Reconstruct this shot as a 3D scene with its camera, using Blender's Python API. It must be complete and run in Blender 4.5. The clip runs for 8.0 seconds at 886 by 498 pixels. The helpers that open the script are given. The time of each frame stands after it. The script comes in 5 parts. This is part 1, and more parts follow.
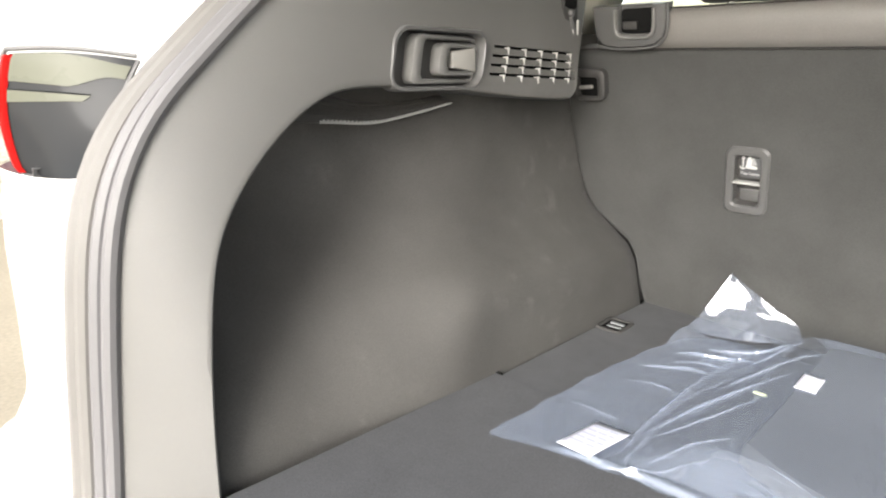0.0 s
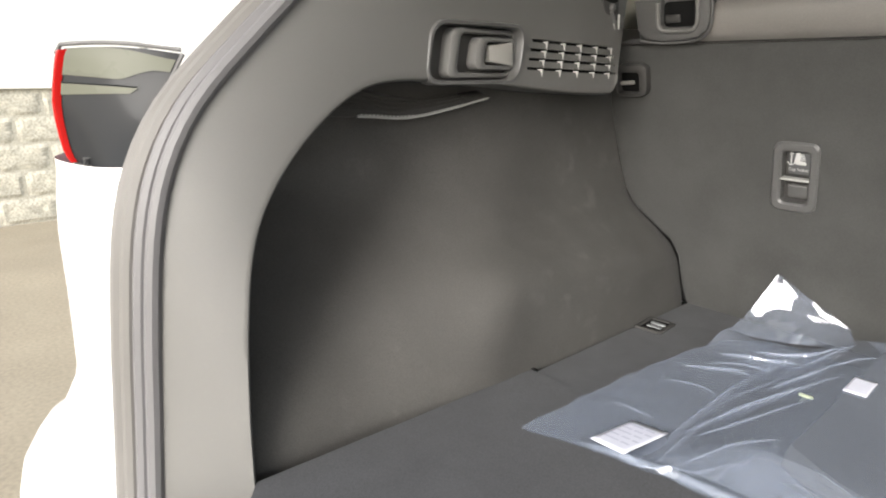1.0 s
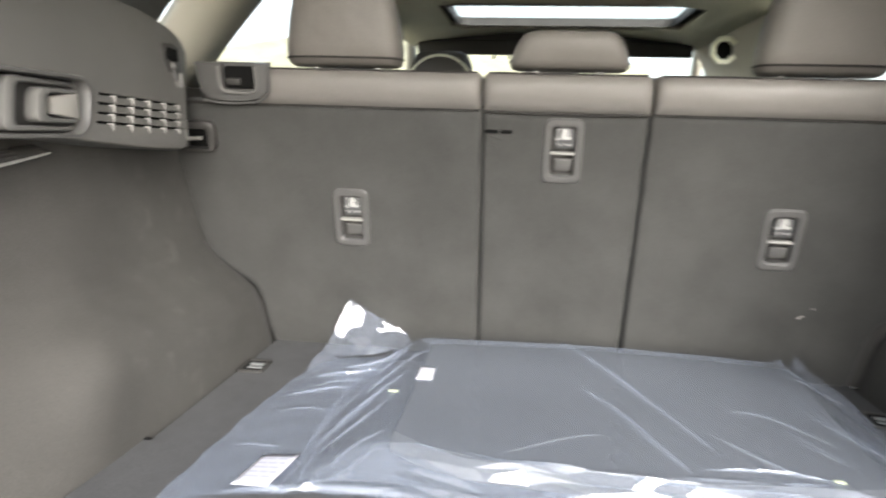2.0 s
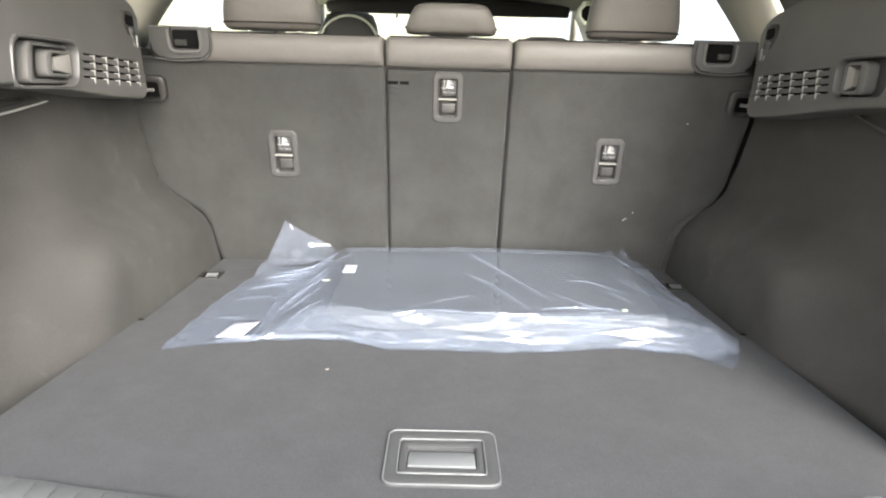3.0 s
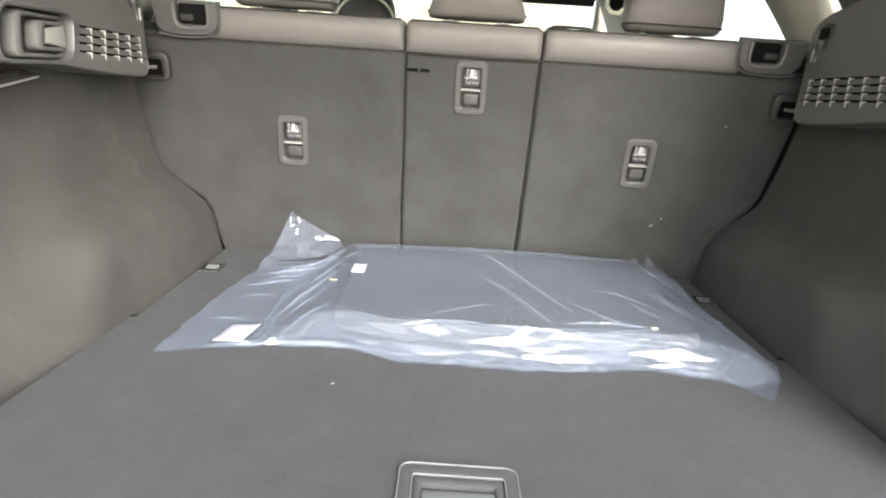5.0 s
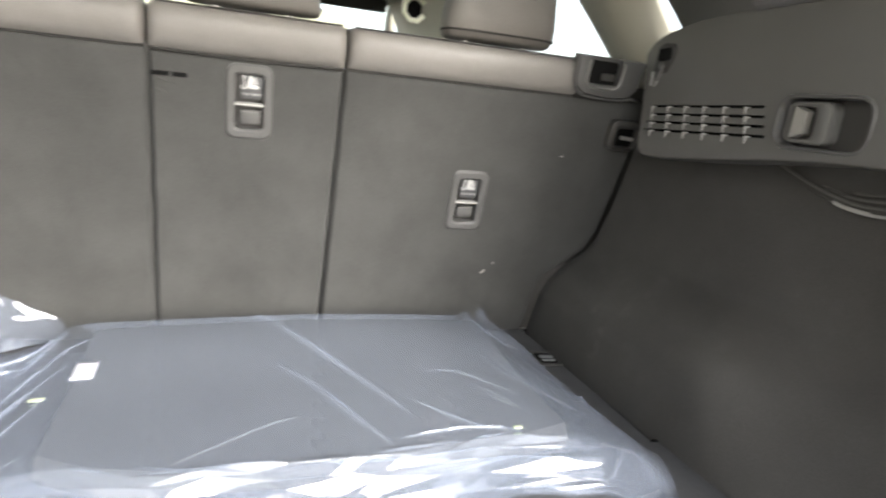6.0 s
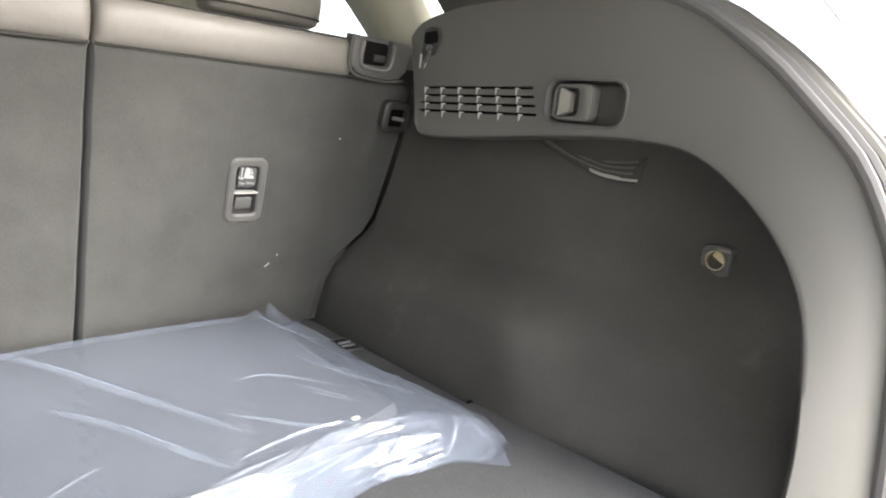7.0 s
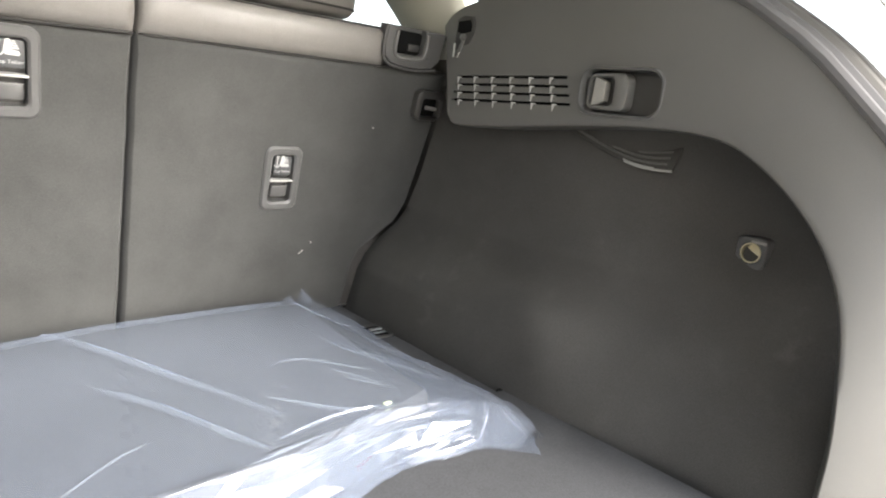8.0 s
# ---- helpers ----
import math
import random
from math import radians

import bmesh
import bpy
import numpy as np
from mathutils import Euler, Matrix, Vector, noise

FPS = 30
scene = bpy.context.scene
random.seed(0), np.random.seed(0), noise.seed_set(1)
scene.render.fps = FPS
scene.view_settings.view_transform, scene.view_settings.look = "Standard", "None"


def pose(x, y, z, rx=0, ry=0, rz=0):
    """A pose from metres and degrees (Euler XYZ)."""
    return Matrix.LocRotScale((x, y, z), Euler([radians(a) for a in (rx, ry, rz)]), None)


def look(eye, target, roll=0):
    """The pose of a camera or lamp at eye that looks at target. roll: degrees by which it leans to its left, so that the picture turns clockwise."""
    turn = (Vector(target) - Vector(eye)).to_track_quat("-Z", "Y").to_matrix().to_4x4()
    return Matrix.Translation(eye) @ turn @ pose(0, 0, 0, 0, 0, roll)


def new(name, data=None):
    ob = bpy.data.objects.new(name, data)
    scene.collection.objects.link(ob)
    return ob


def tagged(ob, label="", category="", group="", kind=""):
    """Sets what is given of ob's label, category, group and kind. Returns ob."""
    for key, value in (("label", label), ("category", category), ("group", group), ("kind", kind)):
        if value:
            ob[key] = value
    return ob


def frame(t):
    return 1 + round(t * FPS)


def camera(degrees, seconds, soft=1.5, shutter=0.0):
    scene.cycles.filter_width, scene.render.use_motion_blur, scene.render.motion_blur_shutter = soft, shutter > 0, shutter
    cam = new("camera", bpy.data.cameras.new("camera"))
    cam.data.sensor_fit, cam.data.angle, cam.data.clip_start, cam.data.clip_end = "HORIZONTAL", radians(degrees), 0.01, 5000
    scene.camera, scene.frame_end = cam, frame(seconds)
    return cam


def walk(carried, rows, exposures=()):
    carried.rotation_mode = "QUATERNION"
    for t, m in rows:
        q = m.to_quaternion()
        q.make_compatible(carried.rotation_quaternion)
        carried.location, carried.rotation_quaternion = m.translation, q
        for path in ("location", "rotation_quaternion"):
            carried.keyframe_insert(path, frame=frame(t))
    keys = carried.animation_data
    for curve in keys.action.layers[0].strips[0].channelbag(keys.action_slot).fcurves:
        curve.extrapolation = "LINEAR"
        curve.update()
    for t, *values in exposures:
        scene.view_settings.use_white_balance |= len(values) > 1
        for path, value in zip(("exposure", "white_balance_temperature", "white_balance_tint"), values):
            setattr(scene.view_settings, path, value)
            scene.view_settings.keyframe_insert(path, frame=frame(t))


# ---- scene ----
# seconds, eye x y z, yaw, pitch, roll
EXPOSURES = [(0.0, 2.05), (0.4, 1.58), (1.0, 1.54), (1.55, 1.50), (2.1, 2.05), (3.4, 2.28), (4.2, 2.28), (5.4, 2.07), (6.0, 2.20), (6.6, 2.56), (8.0, 2.50)]
cam = camera(71.04, 8.0, soft=2.0, shutter=0.2)
ROWS = [
    (0.0, -0.0239, -0.0743, 1.1973, 45.05, -16.55, 0.81),
    (0.5, -0.0040, -0.0667, 1.1852, 50.63, -16.21, 0.26),
    (1.0, -0.0118, -0.0691, 1.1828, 49.25, -16.13, 0.26),
    (1.5, -0.0293, -0.0702, 1.1883, 39.34, -16.10, 0.82),
    (1.7, -0.0092, -0.0646, 1.1850, 29.67, -14.30, 1.67),
    (1.8, -0.0137, -0.0856, 1.1811, 21.98, -13.03, 1.77),
    (1.9, -0.0289, -0.1221, 1.1841, 14.57, -11.72, 1.86),
    (2.0, -0.0501, -0.1558, 1.1860, 7.85, -10.56, 1.96),
    (2.1, -0.0666, -0.1945, 1.1844, 2.13, -10.13, 2.29),
    (2.2, -0.0814, -0.2358, 1.1811, -1.27, -9.99, 2.32),
    (3.3, 0.0081, -0.5576, 1.1752, -0.04, -15.85, 1.35),
    (3.5, 0.0051, -0.5788, 1.1725, -0.33, -16.10, 1.41),
    (4.0, 0.0004, -0.5849, 1.1726, -0.53, -16.08, 1.28),
    (4.2, -0.0033, -0.5840, 1.1736, -0.46, -16.20, 1.33),
    (5.3, -0.0396, -0.2893, 1.1906, -0.04, -14.99, 4.52),
    (5.5, -0.0338, -0.2085, 1.1867, -1.91, -14.28, 4.02),
    (5.8, -0.0428, -0.1107, 1.2023, -11.33, -15.08, 5.82),
    (6.0, -0.0276, -0.0684, 1.1934, -19.76, -13.30, 6.05),
    (6.2, -0.0631, -0.0272, 1.1881, -29.75, -12.19, 5.49),
    (6.5, -0.0903, -0.0002, 1.1903, -38.96, -12.23, 5.45),
    (7.0, -0.1220, 0.0152, 1.1815, -45.93, -12.32, 5.64),
    (7.5, -0.1297, 0.0245, 1.1781, -46.81, -12.63, 5.66),
    (8.0, -0.1321, 0.0146, 1.1810, -43.46, -13.50, 5.74),
]
walk(cam, [(t, pose(x, y, z, 0, 0, yaw) @ pose(0, 0, 0, 90 + pitch) @ pose(0, 0, 0, 0, 0, roll)) for t, x, y, z, yaw, pitch, roll in ROWS],
     exposures=EXPOSURES)

# ---- daylight ----
world = bpy.data.worlds.new("daylight")
world.use_nodes = True
scene.world = world
sky = world.node_tree.nodes.new("ShaderNodeTexSky")
sky.sky_type, sky.sun_disc = "NISHITA", False
SUN_UP, SUN_ROUND = 29, 158          # degrees; round: clockwise from straight ahead of the car
sky.sun_elevation, sky.sun_rotation = radians(SUN_UP), radians(SUN_ROUND)
sky.dust_density, sky.ozone_density = 3.0, 1.0
world.node_tree.nodes["Background"].inputs["Strength"].default_value = 0.15
cloud = world.node_tree.nodes.new("ShaderNodeHueSaturation")   # a thin white overcast
cloud.inputs["Saturation"].default_value = 0.42
world.node_tree.links.new(sky.outputs[0], cloud.inputs["Color"])
world.node_tree.links.new(cloud.outputs[0], world.node_tree.nodes["Background"].inputs["Color"])
sun = new("sun", bpy.data.lights.new("sun", "SUN"))
sun.data.energy, sun.data.angle, sun.data.color = 1.05, radians(26), (1.0, 0.972, 0.935)
sun.matrix_world = look((6 * math.sin(radians(SUN_ROUND)), 6 * math.cos(radians(SUN_ROUND)), 6 * math.tan(radians(SUN_UP))), (0, 0, 0))


# ---- materials ----
def material(name, color, rough=0.6, metal=0.0, spec=0.5, grain=0.0, grain_size=400, vary=0.12, vary_size=5.0, bump=0.0, bump_size=600,
             wave=0.0, wave_size=6.0, sheen=0.0, coat=0.0, scuff=0.0):
    """A surface: colour varied at two scales, fine relief and broad unevenness. Sizes are periods a metre."""
    m = bpy.data.materials.new(name)
    m.use_nodes = True
    n, l = m.node_tree.nodes, m.node_tree.links
    b = n["Principled BSDF"]
    co = n.new("ShaderNodeTexCoord").outputs["Object"]

    def tex(size, detail=3.0, kind="ShaderNodeTexNoise"):
        t = n.new(kind)
        t.inputs["Scale"].default_value = size
        t.inputs["Detail"].default_value = detail
        l.new(co, t.inputs["Vector"])
        return t.outputs[0]

    def mapped(src, low, high):
        r = n.new("ShaderNodeMapRange")
        r.inputs["From Min"].default_value, r.inputs["From Max"].default_value = 0.3, 0.7
        r.inputs["To Min"].default_value, r.inputs["To Max"].default_value = low, high
        l.new(src, r.inputs["Value"])
        return r.outputs[0]

    def times(a, c):
        x = n.new("ShaderNodeMath")
        x.operation = "MULTIPLY"
        l.new(a, x.inputs[0])
        l.new(c, x.inputs[1])
        return x.outputs[0]

    k = times(mapped(tex(vary_size, 5.0), 1 - vary, 1 + vary), mapped(tex(grain_size, 2.0), 1 - grain, 1 + grain))
    if scuff:
        # thin pale rub marks, gathered in patches
        a, c = tex(26, 6.0), tex(4.5, 2.0)
        rub = n.new("ShaderNodeMapRange")
        rub.inputs["From Min"].default_value, rub.inputs["From Max"].default_value = 0.56, 0.72
        rub.inputs["To Min"].default_value, rub.inputs["To Max"].default_value = 0.0, scuff
        l.new(a, rub.inputs["Value"])
        spot = n.new("ShaderNodeMapRange")
        spot.inputs["From Min"].default_value, spot.inputs["From Max"].default_value = 0.50, 0.66
        l.new(c, spot.inputs["Value"])
        marks = n.new("ShaderNodeMath")
        marks.operation = "MULTIPLY_ADD"
        l.new(rub.outputs[0], marks.inputs[0])
        l.new(spot.outputs[0], marks.inputs[1])
        marks.inputs[2].default_value = 1.0
        k = times(k, marks.outputs[0])
    mix = n.new("ShaderNodeVectorMath")
    mix.operation = "SCALE"
    mix.inputs[0].default_value = color[:3]
    l.new(k, mix.inputs["Scale"])
    l.new(mix.outputs[0], b.inputs["Base Color"])
    l.new(mapped(tex(vary_size * 3, 4.0), max(rough - 0.07, 0), min(rough + 0.07, 1)), b.inputs["Roughness"])
    b.inputs["Metallic"].default_value, b.inputs["Specular IOR Level"].default_value = metal, spec
    b.inputs["Sheen Weight"].default_value, b.inputs["Coat Weight"].default_value = sheen, coat
    normal = None
    for strength, size, dist, det in ((wave, wave_size, 0.02, 2.0), (bump, bump_size, 0.0012, 3.0)):
        if strength:
            u = n.new("ShaderNodeBump")
            u.inputs["Strength"].default_value, u.inputs["Distance"].default_value = strength, dist
            l.new(tex(size, det), u.inputs["Height"])
            if normal:
                l.new(normal, u.inputs["Normal"])
            normal = u.outputs[0]
    if normal:
        l.new(normal, b.inputs["Normal"])
    return m


CARPET = material("back_carpet", (0.060, 0.0605, 0.058), 0.95, spec=0.15, grain=0.12, grain_size=700, vary=0.14, vary_size=9, bump=0.20, bump_size=800, wave=0.30, wave_size=11, sheen=0.12)
FLOOR_CARPET = material("floor_carpet", (0.058, 0.060, 0.064), 0.92, spec=0.2, grain=0.15, grain_size=520, vary=0.08, vary_size=14, bump=0.32, bump_size=520, sheen=0.07)
LINING = material("side_lining", (0.062, 0.060, 0.056), 0.72, spec=0.35, grain=0.22, grain_size=800, vary=0.16, vary_size=5, bump=0.35, bump_size=900, wave=0.10, wave_size=5, sheen=0.05, scuff=0.35)
PLASTIC = material("trim_plastic", (0.125, 0.123, 0.116), 0.48, spec=0.50, grain=0.06, grain_size=1500, vary=0.05, vary_size=4, bump=0.25, bump_size=1800)
DARK = material("dark_plastic", (0.045, 0.044, 0.042), 0.55, spec=0.40, grain=0.06, vary=0.08, bump=0.2, bump_size=1500)
# near-black, mostly the shade of gaps and pockets put into colour
BLACK = material("black_gap", (0.008, 0.008, 0.008), 0.9, spec=0.1)
BEZEL = material("bezel_plastic", (0.098, 0.097, 0.095), 0.34, spec=0.55, grain=0.05, vary=0.05, bump=0.15, bump_size=1800)
RIM_GREY = material("lever_rim_plastic", (0.150, 0.148, 0.142), 0.36, spec=0.55, vary=0.05, bump=0.1, bump_size=1800)
PADDLE = material("lever_paddle", (0.30, 0.29, 0.27), 0.5, vary=0.05, bump=0.1)
LEATHER = material("seat_leather", (0.180, 0.169, 0.157), 0.44, spec=0.45, grain=0.05, vary=0.06, vary_size=8, bump=0.30, bump_size=700, wave=0.20, wave_size=16)
PIPING = material("dark_seam", (0.03, 0.028, 0.026), 0.7)
SILL = material("scuff_plastic", (0.118, 0.122, 0.124), 0.45, spec=0.45, grain=0.04, vary=0.06, bump=0.15, bump_size=1600)
RUBBER = material("seal_rubber", (0.12, 0.118, 0.115), 0.55, spec=0.5, vary=0.1)
HANDLE = material("handle_plastic", (0.080, 0.082, 0.084), 0.36, vary=0.05, bump=0.15, bump_size=1600)
# paler than the trim: light caught by fins and lips is in the colour
FIN = material("fin_plastic_lit", (0.42, 0.42, 0.40), 0.45, vary=0.04)
SEAL_PALE = material("seal_pale", (0.138, 0.135, 0.137), 0.5, vary=0.05)
SEAL_TAUPE = material("seal_taupe", (0.14, 0.134, 0.125), 0.6, vary=0.06)
SHELL = material("shoulder_plastic", (0.050, 0.048, 0.046), 0.45, vary=0.05, bump=0.15, bump_size=1600)
WHITE_PAINT = material("white_car_paint", (0.80, 0.80, 0.79), 0.25, spec=0.5, vary=0.02, coat=0.6)
STEEL = material("bright_steel", (0.62, 0.62, 0.62), 0.28, metal=1.0, vary=0.05)
SILVER = material("silver_grip", (0.19, 0.20, 0.205), 0.42, vary=0.04)
LABEL = material("white_label", (0.60, 0.615, 0.70), 0.6, vary=0.03)
PRINT = material("label_print", (0.46, 0.48, 0.57), 0.7)
ICON = material("white_print", (0.52, 0.52, 0.51), 0.5)
HEADLINER = material("headliner_cloth", (0.80, 0.82, 0.68), 0.95, spec=0.1, grain=0.1, vary=0.05, bump=0.3)
PILLAR = material("pillar_trim", (0.46, 0.445, 0.375), 0.7, vary=0.05, bump=0.2)
MAT = material("packed_mat", (0.104, 0.108, 0.116), 0.9, spec=0.2, grain=0.10, grain_size=300, vary=0.12, bump=0.2, bump_size=300)
LAMP_BLACK = material("lamp_gloss_black", (0.026, 0.027, 0.028), 0.10, spec=0.06, vary=0.1)
LAMP_PALE = material("lamp_pale_grey", (0.100, 0.103, 0.077), 0.30, spec=0.10, vary=0.1)
LAMP_RED = material("lamp_red_lens", (0.36, 0.004, 0.003), 0.22, spec=0.3, vary=0.08)
BRASS = material("socket_brass", (0.80, 0.72, 0.48), 0.28, metal=1.0)
ASPHALT = material("yard_concrete", (0.25, 0.217, 0.160), 0.9, grain=0.12, grain_size=60, vary=0.12, vary_size=1.5, bump=0.4, bump_size=90)
BLOCK = material("split_face_block", (0.42, 0.40, 0.33), 0.95, grain=0.3, grain_size=60, vary=0.16, vary_size=9, bump=1.0, bump_size=40, wave=0.35, wave_size=22)
MORTAR = material("mortar", (0.40, 0.38, 0.315), 0.95, grain=0.2, grain_size=80)
STUCCO = material("white_stucco", (0.80, 0.79, 0.76), 0.9, grain=0.08, grain_size=60, vary=0.05, bump=0.4, bump_size=90)
GRASS = material("dry_grass", (0.36, 0.35, 0.25), 0.95, grain=0.2, grain_size=3, vary=0.3, vary_size=0.15)
# lifted from near-black so the cabin bounces more light
SEAT_DARK = material("front_seat_leather", (0.045, 0.043, 0.040), 0.55, bump=0.3, bump_size=700)


def glass_material():
    m = bpy.data.materials.new("window_glass")
    m.use_nodes = True
    n, l = m.node_tree.nodes, m.node_tree.links
    n.remove(n["Principled BSDF"])
    clear, gloss, mix, fres = n.new("ShaderNodeBsdfTransparent"), n.new("ShaderNodeBsdfGlossy"), n.new("ShaderNodeMixShader"), n.new("ShaderNodeLayerWeight")
    fres.inputs["Blend"].default_value = 0.5
    power = n.new("ShaderNodeMath")
    power.operation = "POWER"
    power.inputs[1].default_value = 5.0
    l.new(fres.outputs["Facing"], power.inputs[0])
    clear.inputs[0].default_value = (0.94, 0.97, 0.94, 1)
    gloss.inputs["Roughness"].default_value = 0.02
    l.new(power.outputs[0], mix.inputs[0])
    l.new(clear.outputs[0], mix.inputs[1])
    l.new(gloss.outputs[0], mix.inputs[2])
    l.new(mix.outputs[0], n["Material Output"].inputs[0])
    return m


def film_material():
    """Clear polythene: mostly see-through, a milky bluish haze, sharp gloss, fine creases."""
    m = bpy.data.materials.new("clear_film")
    m.use_nodes = True
    n, l = m.node_tree.nodes, m.node_tree.links
    n.remove(n["Principled BSDF"])
    co = n.new("ShaderNodeTexCoord").outputs["Object"]
    clear, haze, gloss = n.new("ShaderNodeBsdfTransparent"), n.new("ShaderNodeBsdfDiffuse"), n.new("ShaderNodeBsdfGlossy")
    clear.inputs[0].default_value = (0.95, 0.96, 0.97, 1)
    haze.inputs[0].default_value = (0.383, 0.44, 0.553, 1)
    gloss.inputs["Color"].default_value = (0.95, 0.97, 1.0, 1)
    gloss.inputs["Roughness"].default_value = 0.045
    t1, t2 = n.new("ShaderNodeTexNoise"), n.new("ShaderNodeTexNoise")
    for t, s, d in ((t1, 9.0, 4.0), (t2, 45.0, 1.0)):
        t.inputs["Scale"].default_value, t.inputs["Detail"].default_value = s, d
        l.new(co, t.inputs["Vector"])
    t1.inputs["Distortion"].default_value = 1.2
    b1, b2 = n.new("ShaderNodeBump"), n.new("ShaderNodeBump")
    b1.inputs["Strength"].default_value, b1.inputs["Distance"].default_value = 0.05, 0.004
    b2.inputs["Strength"].default_value, b2.inputs["Distance"].default_value = 0.07, 0.0015
    l.new(t1.outputs[0], b1.inputs["Height"])
    l.new(t2.outputs[0], b2.inputs["Height"])
    l.new(b1.outputs[0], b2.inputs["Normal"])
    r = n.new("ShaderNodeMapRange")
    r.inputs["To Min"].default_value, r.inputs["To Max"].default_value = 0.185, 0.275
    l.new(t1.outputs[0], r.inputs["Value"])
    wear = n.new("ShaderNodeAttribute")          # creases turn the film dull and milky
    wear.attribute_name = "wear"
    dull = n.new("ShaderNodeMath")
    dull.operation = "MULTIPLY_ADD"
    dull.inputs[1].default_value = 0.26
    l.new(wear.outputs["Fac"], dull.inputs[0])
    l.new(r.outputs[0], dull.inputs[2])
    m1, m2 = n.new("ShaderNodeMixShader"), n.new("ShaderNodeMixShader")
    fres = n.new("ShaderNodeLayerWeight")
    fres.inputs["Blend"].default_value = 0.5
    l.new(b2.outputs[0], fres.inputs["Normal"])
    power = n.new("ShaderNodeMath")
    power.operation = "POWER"
    power.inputs[1].default_value = 3.5
    l.new(fres.outputs["Facing"], power.inputs[0])
    add = n.new("ShaderNodeMath")
    add.operation = "MULTIPLY_ADD"
    add.inputs[1].default_value, add.inputs[2].default_value = 0.50, 0.066
    l.new(power.outputs[0], add.inputs[0])
    l.new(b2.outputs[0], gloss.inputs["Normal"])
    l.new(dull.outputs[0], m1.inputs[0])
    l.new(clear.outputs[0], m1.inputs[1])
    l.new(haze.outputs[0], m1.inputs[2])
    l.new(add.outputs[0], m2.inputs[0])
    l.new(m1.outputs[0], m2.inputs[1])
    l.new(gloss.outputs[0], m2.inputs[2])
    l.new(m2.outputs[0], n["Material Output"].inputs[0])
    return m


GLASS, FILM = glass_material(), film_material()


# ---- building helpers ----
from mathutils import geometry
from mathutils.bvhtree import BVHTree

FLOOR = 0.75                     # height of the cargo floor over the ground
ORIGIN = {}


def thing(name, base, label, category, group="", kind=""):
    e = new(name)
    e.empty_display_size = 0.05
    e.location = base
    ORIGIN[e.name] = Vector(base)
    return tagged(e, label, category, group, kind)


def link_mesh(name, bm, mat, angle=35):
    me = bpy.data.meshes.new(name)
    bmesh.ops.recalc_face_normals(bm, faces=bm.faces)
    bm.to_mesh(me)
    bm.free()
    me.materials.append(mat)
    me.shade_smooth()
    me.set_sharp_from_angle(angle=radians(angle))
    return me


def part(name, bm, mat, parent, label="", angle=35, solid=0.0, offset=-1.0):
    """One mesh, given in world metres, under a thing or a part."""
    bmesh.ops.translate(bm, verts=bm.verts, vec=-ORIGIN[parent.name])
    ob = new(name, link_mesh(name, bm, mat, angle))
    ob.parent = parent
    ORIGIN[ob.name] = ORIGIN[parent.name]
    if solid:
        mod = ob.modifiers.new("thickness", "SOLIDIFY")
        mod.thickness, mod.offset = solid, offset
    return tagged(ob, label)


def solo(name, bm, mat, label, category, group="", kind="", angle=35, solid=0.0):
    """A thing of one mesh, with its origin at its base."""
    zs = [v.co for v in bm.verts]
    base = Vector((sum(v.x for v in zs) / len(zs), sum(v.y for v in zs) / len(zs), min(v.z for v in zs)))
    bmesh.ops.translate(bm, verts=bm.verts, vec=-base)
    ob = new(name, link_mesh(name, bm, mat, angle))
    ob.location = base
    ORIGIN[ob.name] = base
    if solid:
        mod = ob.modifiers.new("thickness", "SOLIDIFY")
        mod.thickness = solid
    return tagged(ob, label, category, group, kind)


def box(c, size, m=None, bevel=0.0, bm=None, seg=2):
    """A box round c of that size, turned by m, with rounded edges; joined to bm if given."""
    b = bmesh.new()
    bmesh.ops.create_cube(b, size=1.0, matrix=Matrix.Diagonal((*size, 1)))
    if bevel:
        bmesh.ops.bevel(b, geom=b.edges[:], offset=bevel, segments=seg, affect="EDGES", profile=0.5)
    bmesh.ops.transform(b, matrix=(m or Matrix()) @ Matrix.Translation(c), verts=b.verts)
    return joined(b, bm)


def joined(b, bm):
    if bm is None:
        return b
    me = bpy.data.meshes.new("tmp")
    b.to_mesh(me)
    b.free()
    bm.from_mesh(me)
    bpy.data.meshes.remove(me)
    return bm


def cut(bm, cutter):
    """bm with the solid cutter taken out of it."""
    pair = []
    for b in (bm, cutter):
        me = bpy.data.meshes.new("tmp")
        bmesh.ops.recalc_face_normals(b, faces=b.faces)
        b.to_mesh(me)
        b.free()
        pair.append(new("tmp", me))
    mod = pair[0].modifiers.new("cut", "BOOLEAN")
    mod.object, mod.operation, mod.solver = pair[1], "DIFFERENCE", "EXACT"
    me = bpy.data.meshes.new_from_object(pair[0].evaluated_get(bpy.context.evaluated_depsgraph_get()))
    out = bmesh.new()
    out.from_mesh(me)
    for o in pair:
        bpy.data.meshes.remove(o.data)
    bpy.data.meshes.remove(me)
    return out


